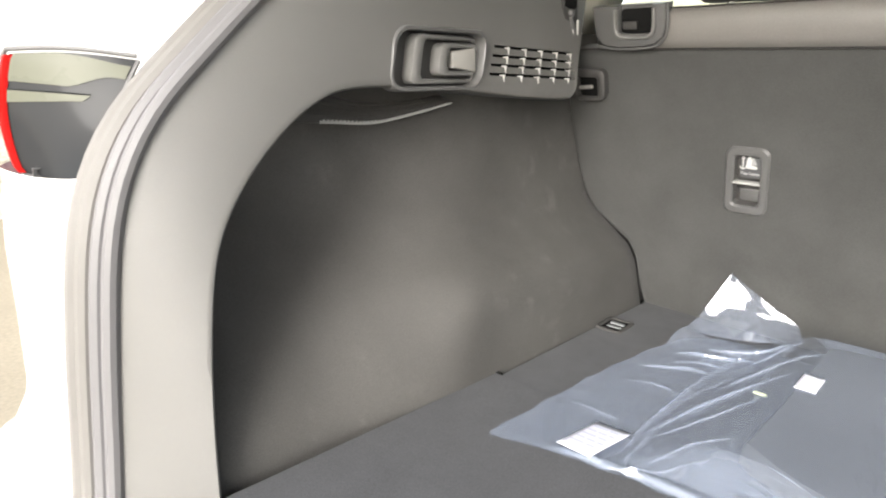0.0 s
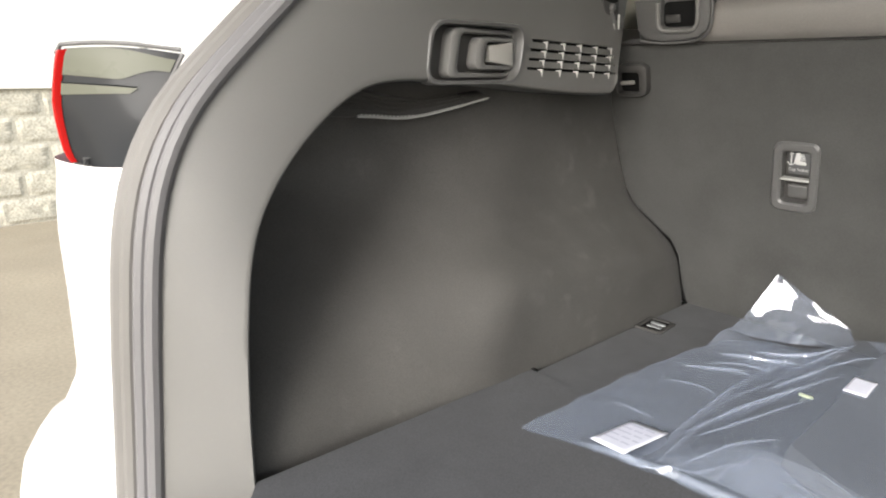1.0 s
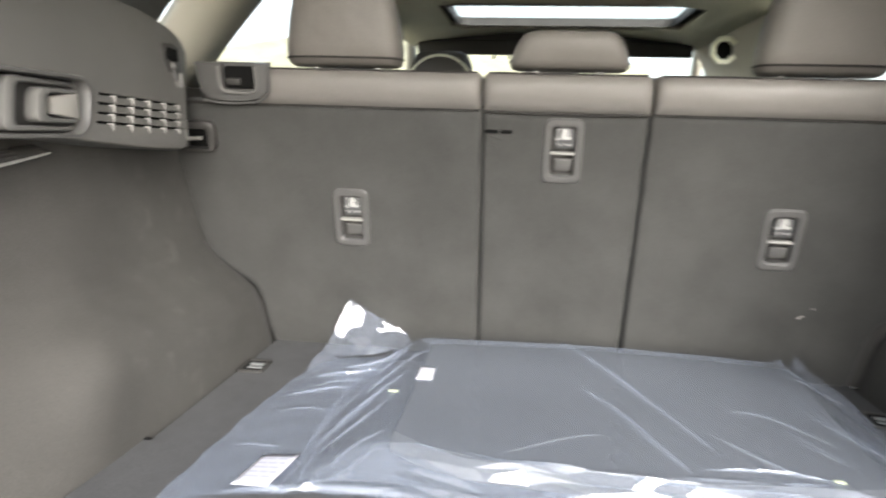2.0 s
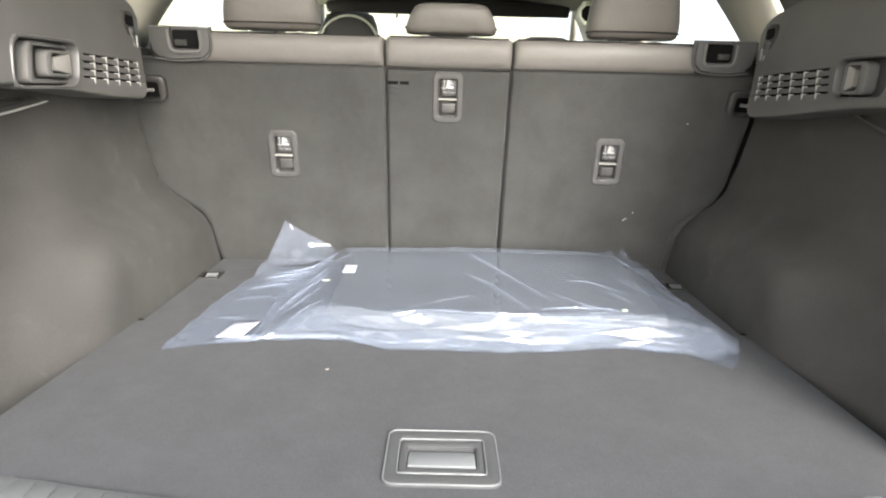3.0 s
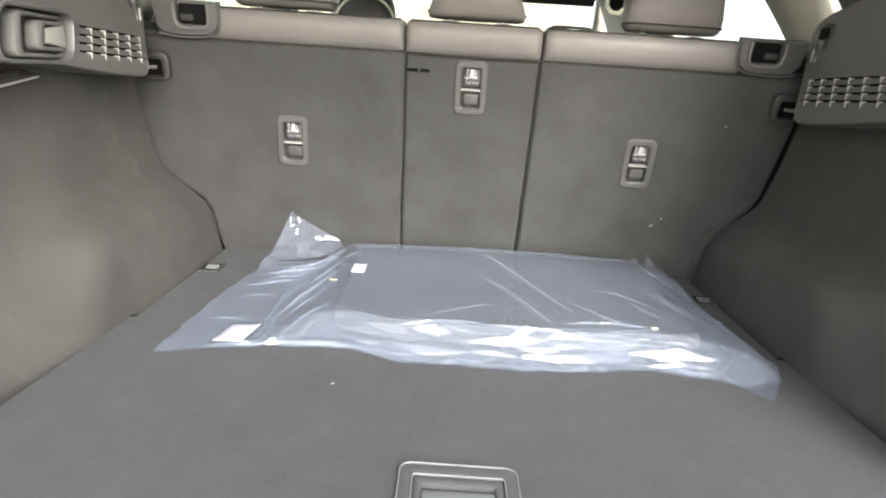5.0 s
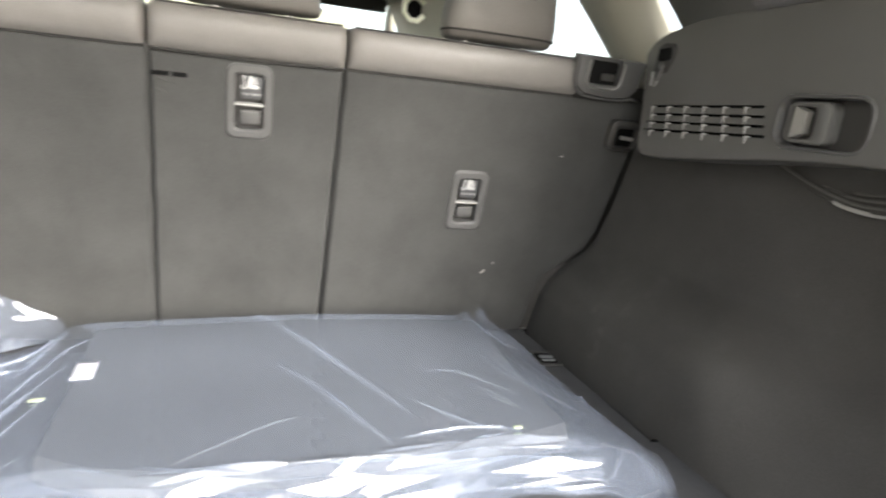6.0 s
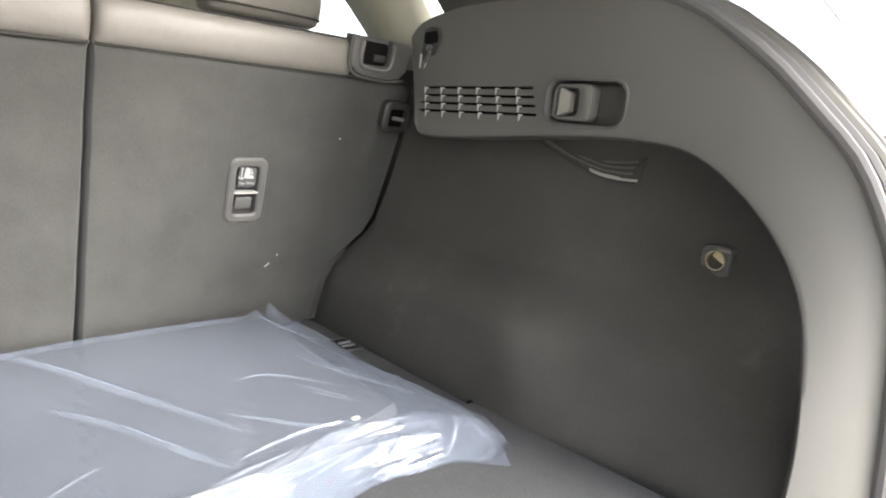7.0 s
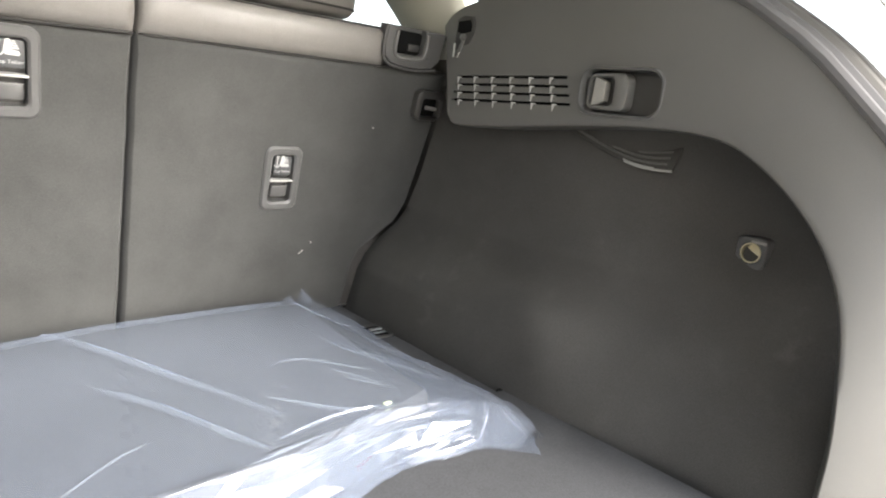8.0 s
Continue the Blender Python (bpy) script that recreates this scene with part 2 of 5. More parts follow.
def solid_sheet(fn, us, vs, back):
    """A closed slab: a surface and its copy set back by a vector."""
    b = bmesh.new()
    front = [[b.verts.new(fn(u, v)) for v in vs] for u in us]
    rear = [[b.verts.new(Vector(fn(u, v)) + back) for v in vs] for u in us]
    for g in (front, rear):
        for r, s in zip(g, g[1:]):
            for i in range(len(vs) - 1):
                b.faces.new((r[i], r[i + 1], s[i + 1], s[i]))
    rim = [(i, 0) for i in range(len(us))] + [(len(us) - 1, j) for j in range(1, len(vs))] + [(i, len(vs) - 1) for i in range(len(us) - 2, -1, -1)] + [(0, j) for j in range(len(vs) - 2, 0, -1)]
    for (i, j), (k, l) in zip(rim, rim[1:] + rim[:1]):
        b.faces.new((front[i][j], front[k][l], rear[k][l], rear[i][j]))
    return b


def rounded(w, h, r, n=5, cx=0.0, cy=0.0):
    """A rounded rectangle as a closed loop, counter-clockwise."""
    out = []
    for k, (sx, sy) in enumerate(((1, 1), (-1, 1), (-1, -1), (1, -1))):
        for i in range(n + 1):
            a = radians(90 * k + 90 * i / n)
            out.append((cx + sx * (w / 2 - r) + r * math.cos(a), cy + sy * (h / 2 - r) + r * math.sin(a)))
    return out


def loops(rings, m=None, bm=None, cap=True, open_end=False, closed=True):
    """Skins a row of 3D loops of equal length; caps the first and last."""
    b = bmesh.new()
    made = [[b.verts.new((m or Matrix()) @ Vector(p)) for p in ring] for ring in rings]
    n = len(made[0])
    for a, c in zip(made, made[1:]):
        for i in range(n if closed else n - 1):
            j = (i + 1) % n
            b.faces.new((a[i], a[j], c[j], c[i]))
    if cap:
        b.faces.new(made[0])
        if not open_end:
            b.faces.new(made[-1])
    return joined(b, bm)


def slab(outline, depth, m=None, bevel=0.002, bm=None, low=0.0):
    """A plate of a 2D outline, from low up to depth along z, with a softened top edge."""
    cx, cy = sum(p[0] for p in outline) / len(outline), sum(p[1] for p in outline) / len(outline)
    span = max(max(abs(p[0] - cx), abs(p[1] - cy)) for p in outline)
    k = 1 - bevel / span
    inner = [(cx + (x - cx) * k, cy + (y - cy) * k) for x, y in outline]
    mid = [(cx + (x - cx) * (1 + k) / 2, cy + (y - cy) * (1 + k) / 2) for x, y in outline]
    mid = [(a[0] * 0.5 + c[0] * 0.5, a[1] * 0.5 + c[1] * 0.5) for a, c in zip(mid, outline)]
    return loops([[(x, y, low) for x, y in outline], [(x, y, depth - bevel) for x, y in outline],
                  [(x, y, depth - bevel * 0.3) for x, y in mid], [(x, y, depth) for x, y in inner]], m, bm)


def frame_ring(outer, inner, depth, m=None, bm=None, low=0.0, soft=0.002):
    """A raised frame between two loops of equal length, rounded on top."""
    def mixed(k):
        return [(a[0] * (1 - k) + c[0] * k, a[1] * (1 - k) + c[1] * k) for a, c in zip(outer, inner)]
    rings = [[(x, y, low) for x, y in outer], [(x, y, depth - soft) for x, y in outer], [(x, y, depth) for x, y in mixed(0.22)],
             [(x, y, depth) for x, y in mixed(0.78)], [(x, y, depth - soft) for x, y in inner], [(x, y, low) for x, y in inner]]
    return loops(rings, m, bm, cap=False)


def sheet(fn, us, vs, bm=None):
    """A surface from a function of two parameters."""
    b = bmesh.new()
    g = [[b.verts.new(fn(u, v)) for v in vs] for u in us]
    for r, s in zip(g, g[1:]):
        for i in range(len(vs) - 1):
            b.faces.new((r[i], r[i + 1], s[i + 1], s[i]))
    return joined(b, bm)


def tube(path, r, n=8, bm=None, flat=1.0):
    """A round bar along a path; flat squeezes it along its second cross direction."""
    path = [Vector(p) for p in path]
    rings, side = [], None
    for i, p in enumerate(path):
        d = (path[min(i + 1, len(path) - 1)] - path[max(i - 1, 0)]).normalized()
        side = d.cross(Vector((0, 0, 1)) if abs(d.z) < 0.9 else Vector((1, 0, 0))) if side is None else side - d * side.dot(d)
        side.normalize()
        up = side.cross(d)
        rr = r[i] if isinstance(r, (list, tuple)) else r
        rings.append([p + (side * math.cos(a) + up * math.sin(a) * flat) * rr for a in (2 * math.pi * k / n for k in range(n))])
    return loops(rings, None, bm)


def ease(a, b, x):
    k = min(max((x - a) / (b - a), 0.0), 1.0)
    return k * k * (3 - 2 * k)


def curve_at(pts, t):
    """A smooth way through a row of points, t from 0 to 1."""
    n = len(pts) - 1
    f = min(max(t, 0.0), 1.0) * n
    i = min(int(f), n - 1)
    f -= i
    p0, p1, p2, p3 = (Vector(pts[min(max(k, 0), n)]) for k in (i - 1, i, i + 1, i + 2))
    return 0.5 * ((2 * p1) + (p2 - p0) * f + (2 * p0 - 5 * p1 + 4 * p2 - p3) * f * f + (3 * p1 - p0 - 3 * p2 + p3) * f ** 3)


def steps(a, b, n):
    return [a + (b - a) * i / n for i in range(n + 1)]


def lookup(table, x):
    """Straight lines through (x, y) pairs."""
    if x <= table[0][0]:
        return table[0][1]
    for (a, p), (b, q) in zip(table, table[1:]):
        if x <= b:
            return p + (q - p) * (x - a) / (b - a)
    return table[-1][1]


# ---- the yard ----
ground = solo("ground", sheet(lambda u, v: (u, v, 0.0), steps(-400, 400, 8), steps(-400, 400, 8)), ASPHALT,
              "pale brown weathered concrete yard", "ground", kind="structure")

WALL_X = -5.75


def block_wall():
    """Rough split-face blocks below, a white stucco wall on top."""
    core = box((WALL_X - 0.096, 1.0, 0.52), (0.2, 16, 1.04))
    wall = solo("wall_yard", core, MORTAR, "grey mortar core of a split-face block wall", "wall", kind="structure")
    rng = random.Random(4)
    meshes = []
    for k in range(6):
        b = bmesh.new()
        bmesh.ops.create_grid(b, x_segments=11, y_segments=6, size=0.5)
        for v in b.verts:
            edge = max(abs(v.co.x), abs(v.co.y)) > 0.49
            v.co = Vector((0.0 if edge else rng.uniform(0.010, 0.022), v.co.x * 0.4065, v.co.y * 0.2030))
        rim = [e for e in b.edges if e.is_boundary]
        out = bmesh.ops.extrude_edge_only(b, edges=rim)
        bmesh.ops.translate(b, verts=[g for g in out["geom"] if isinstance(g, bmesh.types.BMVert)], vec=(-0.08, 0, 0))
        meshes.append(link_mesh("split_block", b, BLOCK, 20))
    for row in range(5):
        for col in range(-9, 17):
            ob = new("block", rng.choice(meshes))
            ob.parent = wall
            ob.location = Vector((WALL_X, col * 0.41 + 0.205 * (row % 2) + 0.17, 0.105 + row * 0.206)) - ORIGIN[wall.name]
    top = solo("wall_upper", box((WALL_X - 0.1, 1.0, 2.63), (0.3, 16, 3.2), bevel=0.01), STUCCO, "smooth white stucco wall above the blocks", "wall", kind="structure")
    return wall, top


block_wall()


# a dry grassy hillside beyond the yard
def hill(u, v):
    x, y = -95 + 110 * u, 55 + 60 * v
    return (x, y, 17 * math.sin(math.pi * min(u * 0.72 + 0.02, 1)) ** 1.3 * ease(0, 0.75, v) + 1.2 * noise.noise(Vector((x * 0.08, y * 0.08, 0))) - 0.3)


solo("hillside", sheet(hill, steps(0, 1, 40), steps(0, 1, 20)), GRASS, "pale dry grass hillside in the distance", "hillside", kind="structure")

# ---- cargo floor ----
# inner edge of the sill: half-width against depth
SILL_IN = [(0.0, 0.049), (0.10, 0.049), (0.206, 0.055), (0.312, 0.074), (0.384, 0.084), (0.465, 0.101), (0.52, 0.126), (0.55, 0.143), (0.572, 0.168)]
SILL_OUT = [(0.0, -0.004), (0.138, -0.002), (0.20, 0.003), (0.25, 0.009), (0.337, 0.024), (0.415, 0.038), (0.50, 0.052), (0.56, 0.070), (0.66, 0.098)]


def cargo_floor():
    t = thing("cargo_floor", (0, 0.5, FLOOR - 0.03), "dark grey carpeted load floor with a flush lift handle", "floor", kind="structure")
    def board(y0, x0, y1, x1, z, curved):
        xs = steps(-x0, x0, 36)
        def fn(u, v):
            edge = (lookup(SILL_IN, abs(u)) - 0.012) if curved else y0
            y = edge + (y1 - edge) * v
            k = x1 / x0 if not curved else 1 + (x1 / x0 - 1) * v
            if curved and v == 0 and abs(u) < 0.082:
                y = 0.034
            return (u * k, y, z)
        return solid_sheet(fn, xs, steps(0, 1, 12), Vector((0, 0, -0.012)))
    main = board(0.05, 0.582, 0.586, 0.566, FLOOR, True)
    main = cut(main, slab(rounded(0.130, 0.109, 0.012, 4, 0.0, 0.161), FLOOR + 0.05, None, 0.001, None, FLOOR - 0.05))
    part("floor_board", main, FLOOR_CARPET, t)
    part("rear_floor_board", board(0.590, 0.566, 1.075, 0.560, FLOOR - 0.003, False), FLOOR_CARPET, t)
    # added black sheet stands for the shade below the boards
    part("floor_gap_shade", box((0, 0.60, FLOOR - 0.05), (1.4, 1.0, 0.04)), BLACK, t)
    for s in (-1, 1):
        part("board_notch", slab(rounded(0.012, 0.007, 0.003, 3, s * 0.563, 0.588), FLOOR + 0.0008, None, 0.0003, None, FLOOR - 0.004), BLACK, t)
    # lift handle
    m = Matrix.Translation((0, 0.161, FLOOR))
    hf = part("handle_frame", frame_ring(rounded(0.136, 0.115, 0.014, 4), rounded(0.104, 0.072, 0.004, 4), 0.0035, m, low=-0.01, soft=0.0016), HANDLE, t, "dark grey rounded handle frame")
    # silver tubes paint the highlights along the frame's outer and inner edges
    for w, h, r in ((0.134, 0.113, 0.013), (0.104, 0.072, 0.004)):
        edge = [m @ Vector((x, y, 0.0034)) for x, y in rounded(w, h, r, 4)]
        part("frame_edge_glint", tube([*edge, edge[0]], 0.0009, 6), SILVER, hf)
    b = frame_ring(rounded(0.101, 0.069, 0.004, 4), rounded(0.083, 0.044, 0.003, 4), 0.0025, m, low=-0.01, soft=0.0012)
    slab(rounded(0.094, 0.060, 0.004, 4), -0.010, m, 0.001, b, -0.014)
    part("handle_tray", b, HANDLE, hf)
    turn = m @ Matrix.Translation((0, -0.002, -0.002)) @ Matrix.Rotation(radians(-5), 4, "X")
    part("grip", box((0, 0, 0), (0.081, 0.034, 0.005), turn, 0.0018), SILVER, hf, "pale silver grip flap")
    part("grip_slot", box((0, 0.014, -0.006), (0.077, 0.012, 0.004), m), DARK, hf)
    return t


cargo_floor()


def floor_anchor(s):
    m = Matrix.Translation((s * 0.540, 0.884, FLOOR - 0.003)) @ Matrix.Rotation(radians(s * -4), 4, "Z")
    t = thing("floor_anchor", (s * 0.540, 0.884, FLOOR - 0.003), "dark floor anchor cup with pale loop, set in the carpet", "anchor", "floor anchors")
    part("cup_frame", frame_ring(rounded(0.050, 0.064, 0.006, 3), rounded(0.034, 0.046, 0.004, 3), 0.003, m), DARK, t)
    part("cup_bed", slab(rounded(0.042, 0.052, 0.004, 3), 0.0008, m, 0.0004), BLACK, t)
    b = box((0.003, 0.006, 0.002), (0.026, 0.008, 0.004), m, 0.001)
    box((0.003, -0.008, 0.001), (0.026, 0.008, 0.003), m, 0.001, b)
    part("loop", b, SILVER, t, "pale metal loop")


for side in (-1, 1):
    floor_anchor(side)


# ---- sill ----
def sill():
    t = thing("sill_trim", (0, 0.02, FLOOR - 0.1), "grey ribbed plastic scuff plate along the tailgate opening", "sill trim")
    def fn(u, v):
        x = u
        yi, yo = lookup(SILL_IN, abs(x)) + 0.004, lookup(SILL_OUT, abs(x))
        path = [(yi, FLOOR - 0.012), (yi - 0.004, FLOOR + 0.004), (yi - 0.010, FLOOR + 0.0055), (yi + (yo - yi) * 0.6, FLOOR + 0.0045), (yo, FLOOR + 0.002),
                (yo - 0.006, FLOOR - 0.002), (yo - 0.014, FLOOR - 0.010), (yo - 0.022, FLOOR - 0.028), (yo - 0.020, FLOOR - 0.048)]
        i = min(int(v), len(path) - 1)
        return (x, path[i][0], path[i][1] - 0.0075 * ease(0.42, 0.53, abs(x)))
    for s in (-1, 1):
        xs = [s * k for k in steps(0.105, 0.592 if s > 0 else 0.560, 42)]
        b = sheet(fn, xs, range(9))
        # sloping end beside the lock recess
        end = [fn(s * 0.105, k) for k in range(9)]
        yi, yo = end[0][1], end[4][1]
        low = []
        for k, (x, y, z) in enumerate(end):
            f = min(max((yi - y) / (yi - yo), 0), 1)
            low.append((s * (0.083 - 0.036 * f), 0.036 - 0.062 * f, FLOOR - 0.007) if k < 5 else (s * 0.046, y - 0.024, z - 0.004))
        loops([end, low], None, b, cap=False, closed=False)
        part("sill_cover", b, SILL, t)
    rib = box((0, 0, 0), (0.0250, 0.05, 0.0022), None, 0.0009)
    rib = link_mesh("rib", rib, SILL)
    x = 0.1238
    while x < 0.50:
        for s in (-1, 1):
            yi, yo = lookup(SILL_IN, x) - 0.008, lookup(SILL_OUT, x)
            ob = new("rib", rib)
            ob.parent = t
            ob.location = Vector((s * x, (yi + yo) / 2, FLOOR + 0.0052 - 0.0075 * ease(0.42, 0.53, x))) - ORIGIN[t.name]
            ob.scale = (1, (yi - yo) / 0.05, 1)
            ob.rotation_euler = (radians(2.5), 0, 0)
        x += 0.0273
    # lock recess
    trap = [(-0.080, 0.034), (0.080, 0.034), (0.046, -0.030), (-0.046, -0.030)]
    part("lock_cover", slab(trap[::-1], FLOOR - 0.006, None, 0.003, None, FLOOR - 0.03), SILL, t, "grey trapezoid lock cover")
    def rim(u, v):
        p = curve_at([(-0.072, 0.030, 0), (-0.046, -0.018, 0), (-0.030, -0.026, 0), (0.030, -0.026, 0), (0.046, -0.018, 0), (0.072, 0.030, 0)], u)
        return p
    part("lock_cover_edge", tube([rim(u, 0) + Vector((0, 0, FLOOR - 0.006)) for u in steps(0, 1, 24)], 0.0016, 6), SILL, t)
    part("striker_slot", slab(rounded(0.012, 0.060, 0.005, 4, 0.0, -0.014), FLOOR - 0.0045, None, 0.001, None, FLOOR - 0.01), DARK, t)
    # pale matte colour stands in for the gleam on the steel bar
    part("striker", tube([(0, 0.008, FLOOR - 0.008), (0, 0.006, FLOOR + 0.002), (0, -0.012, FLOOR + 0.004), (0, -0.040, FLOOR + 0.002)], 0.0034, 10), PADDLE, t, "striker bar, its gleam put into pale colour")
    return t


sill()


# ---- rear seats ----
LEAN = 0.2108                    # how far the backs come rearwards for each metre up
SEAT_Y = 1.034


def seat_y(z):
    return SEAT_Y - LEAN * (z - FLOOR)


UPV = Vector((0, -LEAN, 1)).normalized()
OUTV = Vector((1, 0, 0)).cross(UPV)


def on_seat(x, z, out=0.0):
    """The pose of a fitting on the backs: its x across, y up the back, z out of it."""
    p = Vector((x, seat_y(z), z)) + OUTV * out
    return Matrix(((1, UPV.x, OUTV.x, p.x), (0, UPV.y, OUTV.y, p.y), (0, UPV.z, OUTV.z, p.z), (0, 0, 0, 1)))


def carpet_back(outline, bm=None, thick=0.05):
    """A padded panel of an outline in (x, z), with rolled edges."""
    fine = []
    for i, p in enumerate(outline):
        a, c = Vector(p), Vector(outline[(i + 1) % len(outline)])
        n = max(1, int((c - a).length / 0.025))
        for k in range(n):
            q = a.lerp(c, k / n)
            w = 0.0011 if 0 < k < n else 0.0
            fine.append((q.x + w * noise.noise(Vector((q.x * 30, q.y * 26, 4))), q.y + w * noise.noise(Vector((q.x * 26, q.y * 30, 9)))))
    outline = fine
    def ring(inset, out):
        r = []
        n = len(outline)
        for i, (x, z) in enumerate(outline):
            a, c = Vector(outline[i - 1]), Vector(outline[(i + 1) % n])
            d = (c - a).normalized()
            q = Vector((x, z)) + Vector((-d.y, d.x)) * inset
            r.append((q.x, seat_y(q.y) + OUTV.y * out, q.y + OUTV.z * out))
        return r
    return loops([ring(0, -thick), ring(0, -0.012), ring(0.002, -0.005), ring(0.006, -0.0012), ring(0.014, 0.0)], None, bm)


def leather_roll(x0, x1, bm=None, dy=0.0):
    """The rolled leather band along the top of a back."""
    prof = [(0.9335, 1.2265), (0.9260, 1.2300), (0.9190, 1.2400), (0.9155, 1.2550), (0.9145, 1.2690), (0.9172, 1.2805), (0.9250, 1.2880), (0.9400, 1.2915),
            (0.9800, 1.2925), (1.0300, 1.2880), (1.0500, 1.2700), (1.0600, 1.2000), (1.0000, 1.1950), (0.9600, 1.2150)]
    cy, cz = 0.985, 1.245
    rings = []
    for x, k in ((x0, 0.80), (x0 + 0.002, 0.90), (x0 + 0.006, 0.96), (x0 + 0.014, 1.0), *[(x, 1.0) for x in steps(x0 + 0.03, x1 - 0.03, 8)], (x1 - 0.014, 1.0), (x1 - 0.006, 0.96), (x1 - 0.002, 0.90), (x1, 0.80)):
        rings.append([(x, dy + cy + (y - cy) * (k if y < 0.93 else 1), cz + (z - cz) * (k if z > 1.25 else 1)) for y, z in prof])
    return loops(rings, None, bm)


def tether_hole(x, z):
    return slab(rounded(0.056, 0.102, 0.009), 0.05, on_seat(x, z), 0.001, None, -0.030)


def tether_bezel(parent, x, z):
    """A rounded frame with a recess, a printed tether sign, a cross bar and a flap."""
    m = on_seat(x, z)
    w, h = 0.068, 0.114
    fr = part("tether_bezel", frame_ring(rounded(w, h, 0.014), rounded(w - 0.027, h - 0.030, 0.007), 0.0045, m, low=-0.018, soft=0.0028), BEZEL, parent, "grey plastic tether anchor frame")
    part("recess", slab(rounded(w - 0.006, h - 0.006, 0.010), -0.016, m, 0.001, None, -0.022), SHELL, fr)
    part("sign_plate", slab(rounded(0.032, 0.034, 0.004, 3, 0.003, 0.021), -0.004, m, 0.001, None, -0.018), HANDLE, fr)
    part("cross_bar", box((0.0, -0.004, -0.004), (0.044, 0.003, 0.014), m, 0.001), FIN, fr)
    part("flap", slab(rounded(0.030, 0.020, 0.004, 3, 0.003, -0.026), -0.007, m, 0.0012, None, -0.018), BEZEL, fr)
    # printed sign: an anchor beside a child seat, with two words under it
    s = bmesh.new()
    z0 = -0.0036
    ax = -0.0085
    tube([m @ Vector((ax, 0.036 - 0.016 * k, z0)) for k in (0, 0.5, 1)], 0.0009, 6, s)
    tube([m @ Vector((ax + 0.0052 * math.sin(a), 0.0245 - 0.0055 * math.cos(a), z0)) for a in steps(-1.4, 1.4, 8)], 0.0009, 6, s)
    tube([m @ Vector((ax + 0.0018 * math.sin(a), 0.0372 + 0.0018 * math.cos(a), z0)) for a in steps(0, 6.28, 8)], 0.0007, 6, s)
    seat = [(-0.0015, 0.0385), (-0.0042, 0.0235), (-0.0010, 0.0200), (0.0125, 0.0195), (0.0140, 0.0222), (0.0118, 0.0250), (0.0040, 0.0262), (0.0055, 0.0335), (0.0030, 0.0395)]
    slab(seat[::-1], z0 + 0.0006, m, 0.0003, s, z0 - 0.001)
    for k in range(4):
        box((0.0088 - 0.0006 * k, 0.0282 + 0.0028 * k, z0), (0.0072 - 0.0012 * k, 0.0015, 0.0012), m, 0.0003, s)
    part("flap_edge", box((0.003, -0.0160, -0.007), (0.030, 0.0026, 0.004), m, 0.0008), RIM_GREY, fr)
    part("tether_sign", s, ICON, fr, "white printed anchor and child seat sign")
    fr2 = bpy.data.curves.new("sign_words", "FONT")
    fr2.body, fr2.size, fr2.align_x, fr2.extrude = "Top Tether", 0.0062, "CENTER", 0.0002
    tmp = new("words_tmp", fr2)
    me = bpy.data.meshes.new_from_object(tmp.evaluated_get(bpy.context.evaluated_depsgraph_get()))
    bpy.data.objects.remove(tmp)
    b = bmesh.new()
    b.from_mesh(me)
    bmesh.ops.transform(b, matrix=m @ Matrix.Translation((0.003, 0.0095, -0.0038)), verts=b.verts)
    part("sign_words", b, ICON, fr)
    return fr


def headrest(parent, x, w, h, z0=1.302, depth=0.085, y0=0.975):
    rings = []
    n = 28
    prof = [(0.0, 0.90, 0.55), (0.03, 0.97, 0.80), (0.10, 1.0, 0.95), (0.22, 1.0, 1.0), (0.5, 0.940, 1.0), (0.72, 0.865, 0.95), (0.87, 0.79, 0.82), (0.95, 0.70, 0.62), (0.99, 0.58, 0.36), (1.0, 0.43, 0.20)]
    for k, kw, kd in prof:
        ring = []
        for i in range(n):
            a = 2 * math.pi * i / n
            c, s = math.cos(a), math.sin(a)
            px = math.copysign(abs(c) ** 0.45, c) * w / 2 * kw
            py = math.copysign(abs(s) ** 0.6, s) * depth / 2 * kd
            ring.append((x + px, y0 + depth / 2 + py - 0.02 * k, z0 + h * k))
        rings.append(ring)
    hr = part("headrest", loops(rings), LEATHER, parent, "padded taupe leather headrest", angle=60)
    seam = [(x + math.copysign(abs(math.cos(a)) ** 0.45, math.cos(a)) * w / 2 * 1.004, y0 + depth / 2 + math.copysign(abs(math.sin(a)) ** 0.6, math.sin(a)) * depth / 2 * 0.965, z0 + 0.014) for a in steps(math.pi, 2 * math.pi, 24)]
    part("seam", tube(seam, 0.0022, 6), PIPING, hr)
    for s in (-1, 1):
        part("post", tube([(x + s * w * 0.27, y0 + 0.045, z0 + 0.02), (x + s * w * 0.27, y0 + 0.05, z0 - 0.03)], 0.007, 10), STEEL, hr)
        part("post_guide", slab(rounded(0.040, 0.022, 0.010, 4, x + s * w * 0.27, y0 + 0.045), 1.2985, None, 0.002, None, 1.285), BEZEL, hr)
    return hr


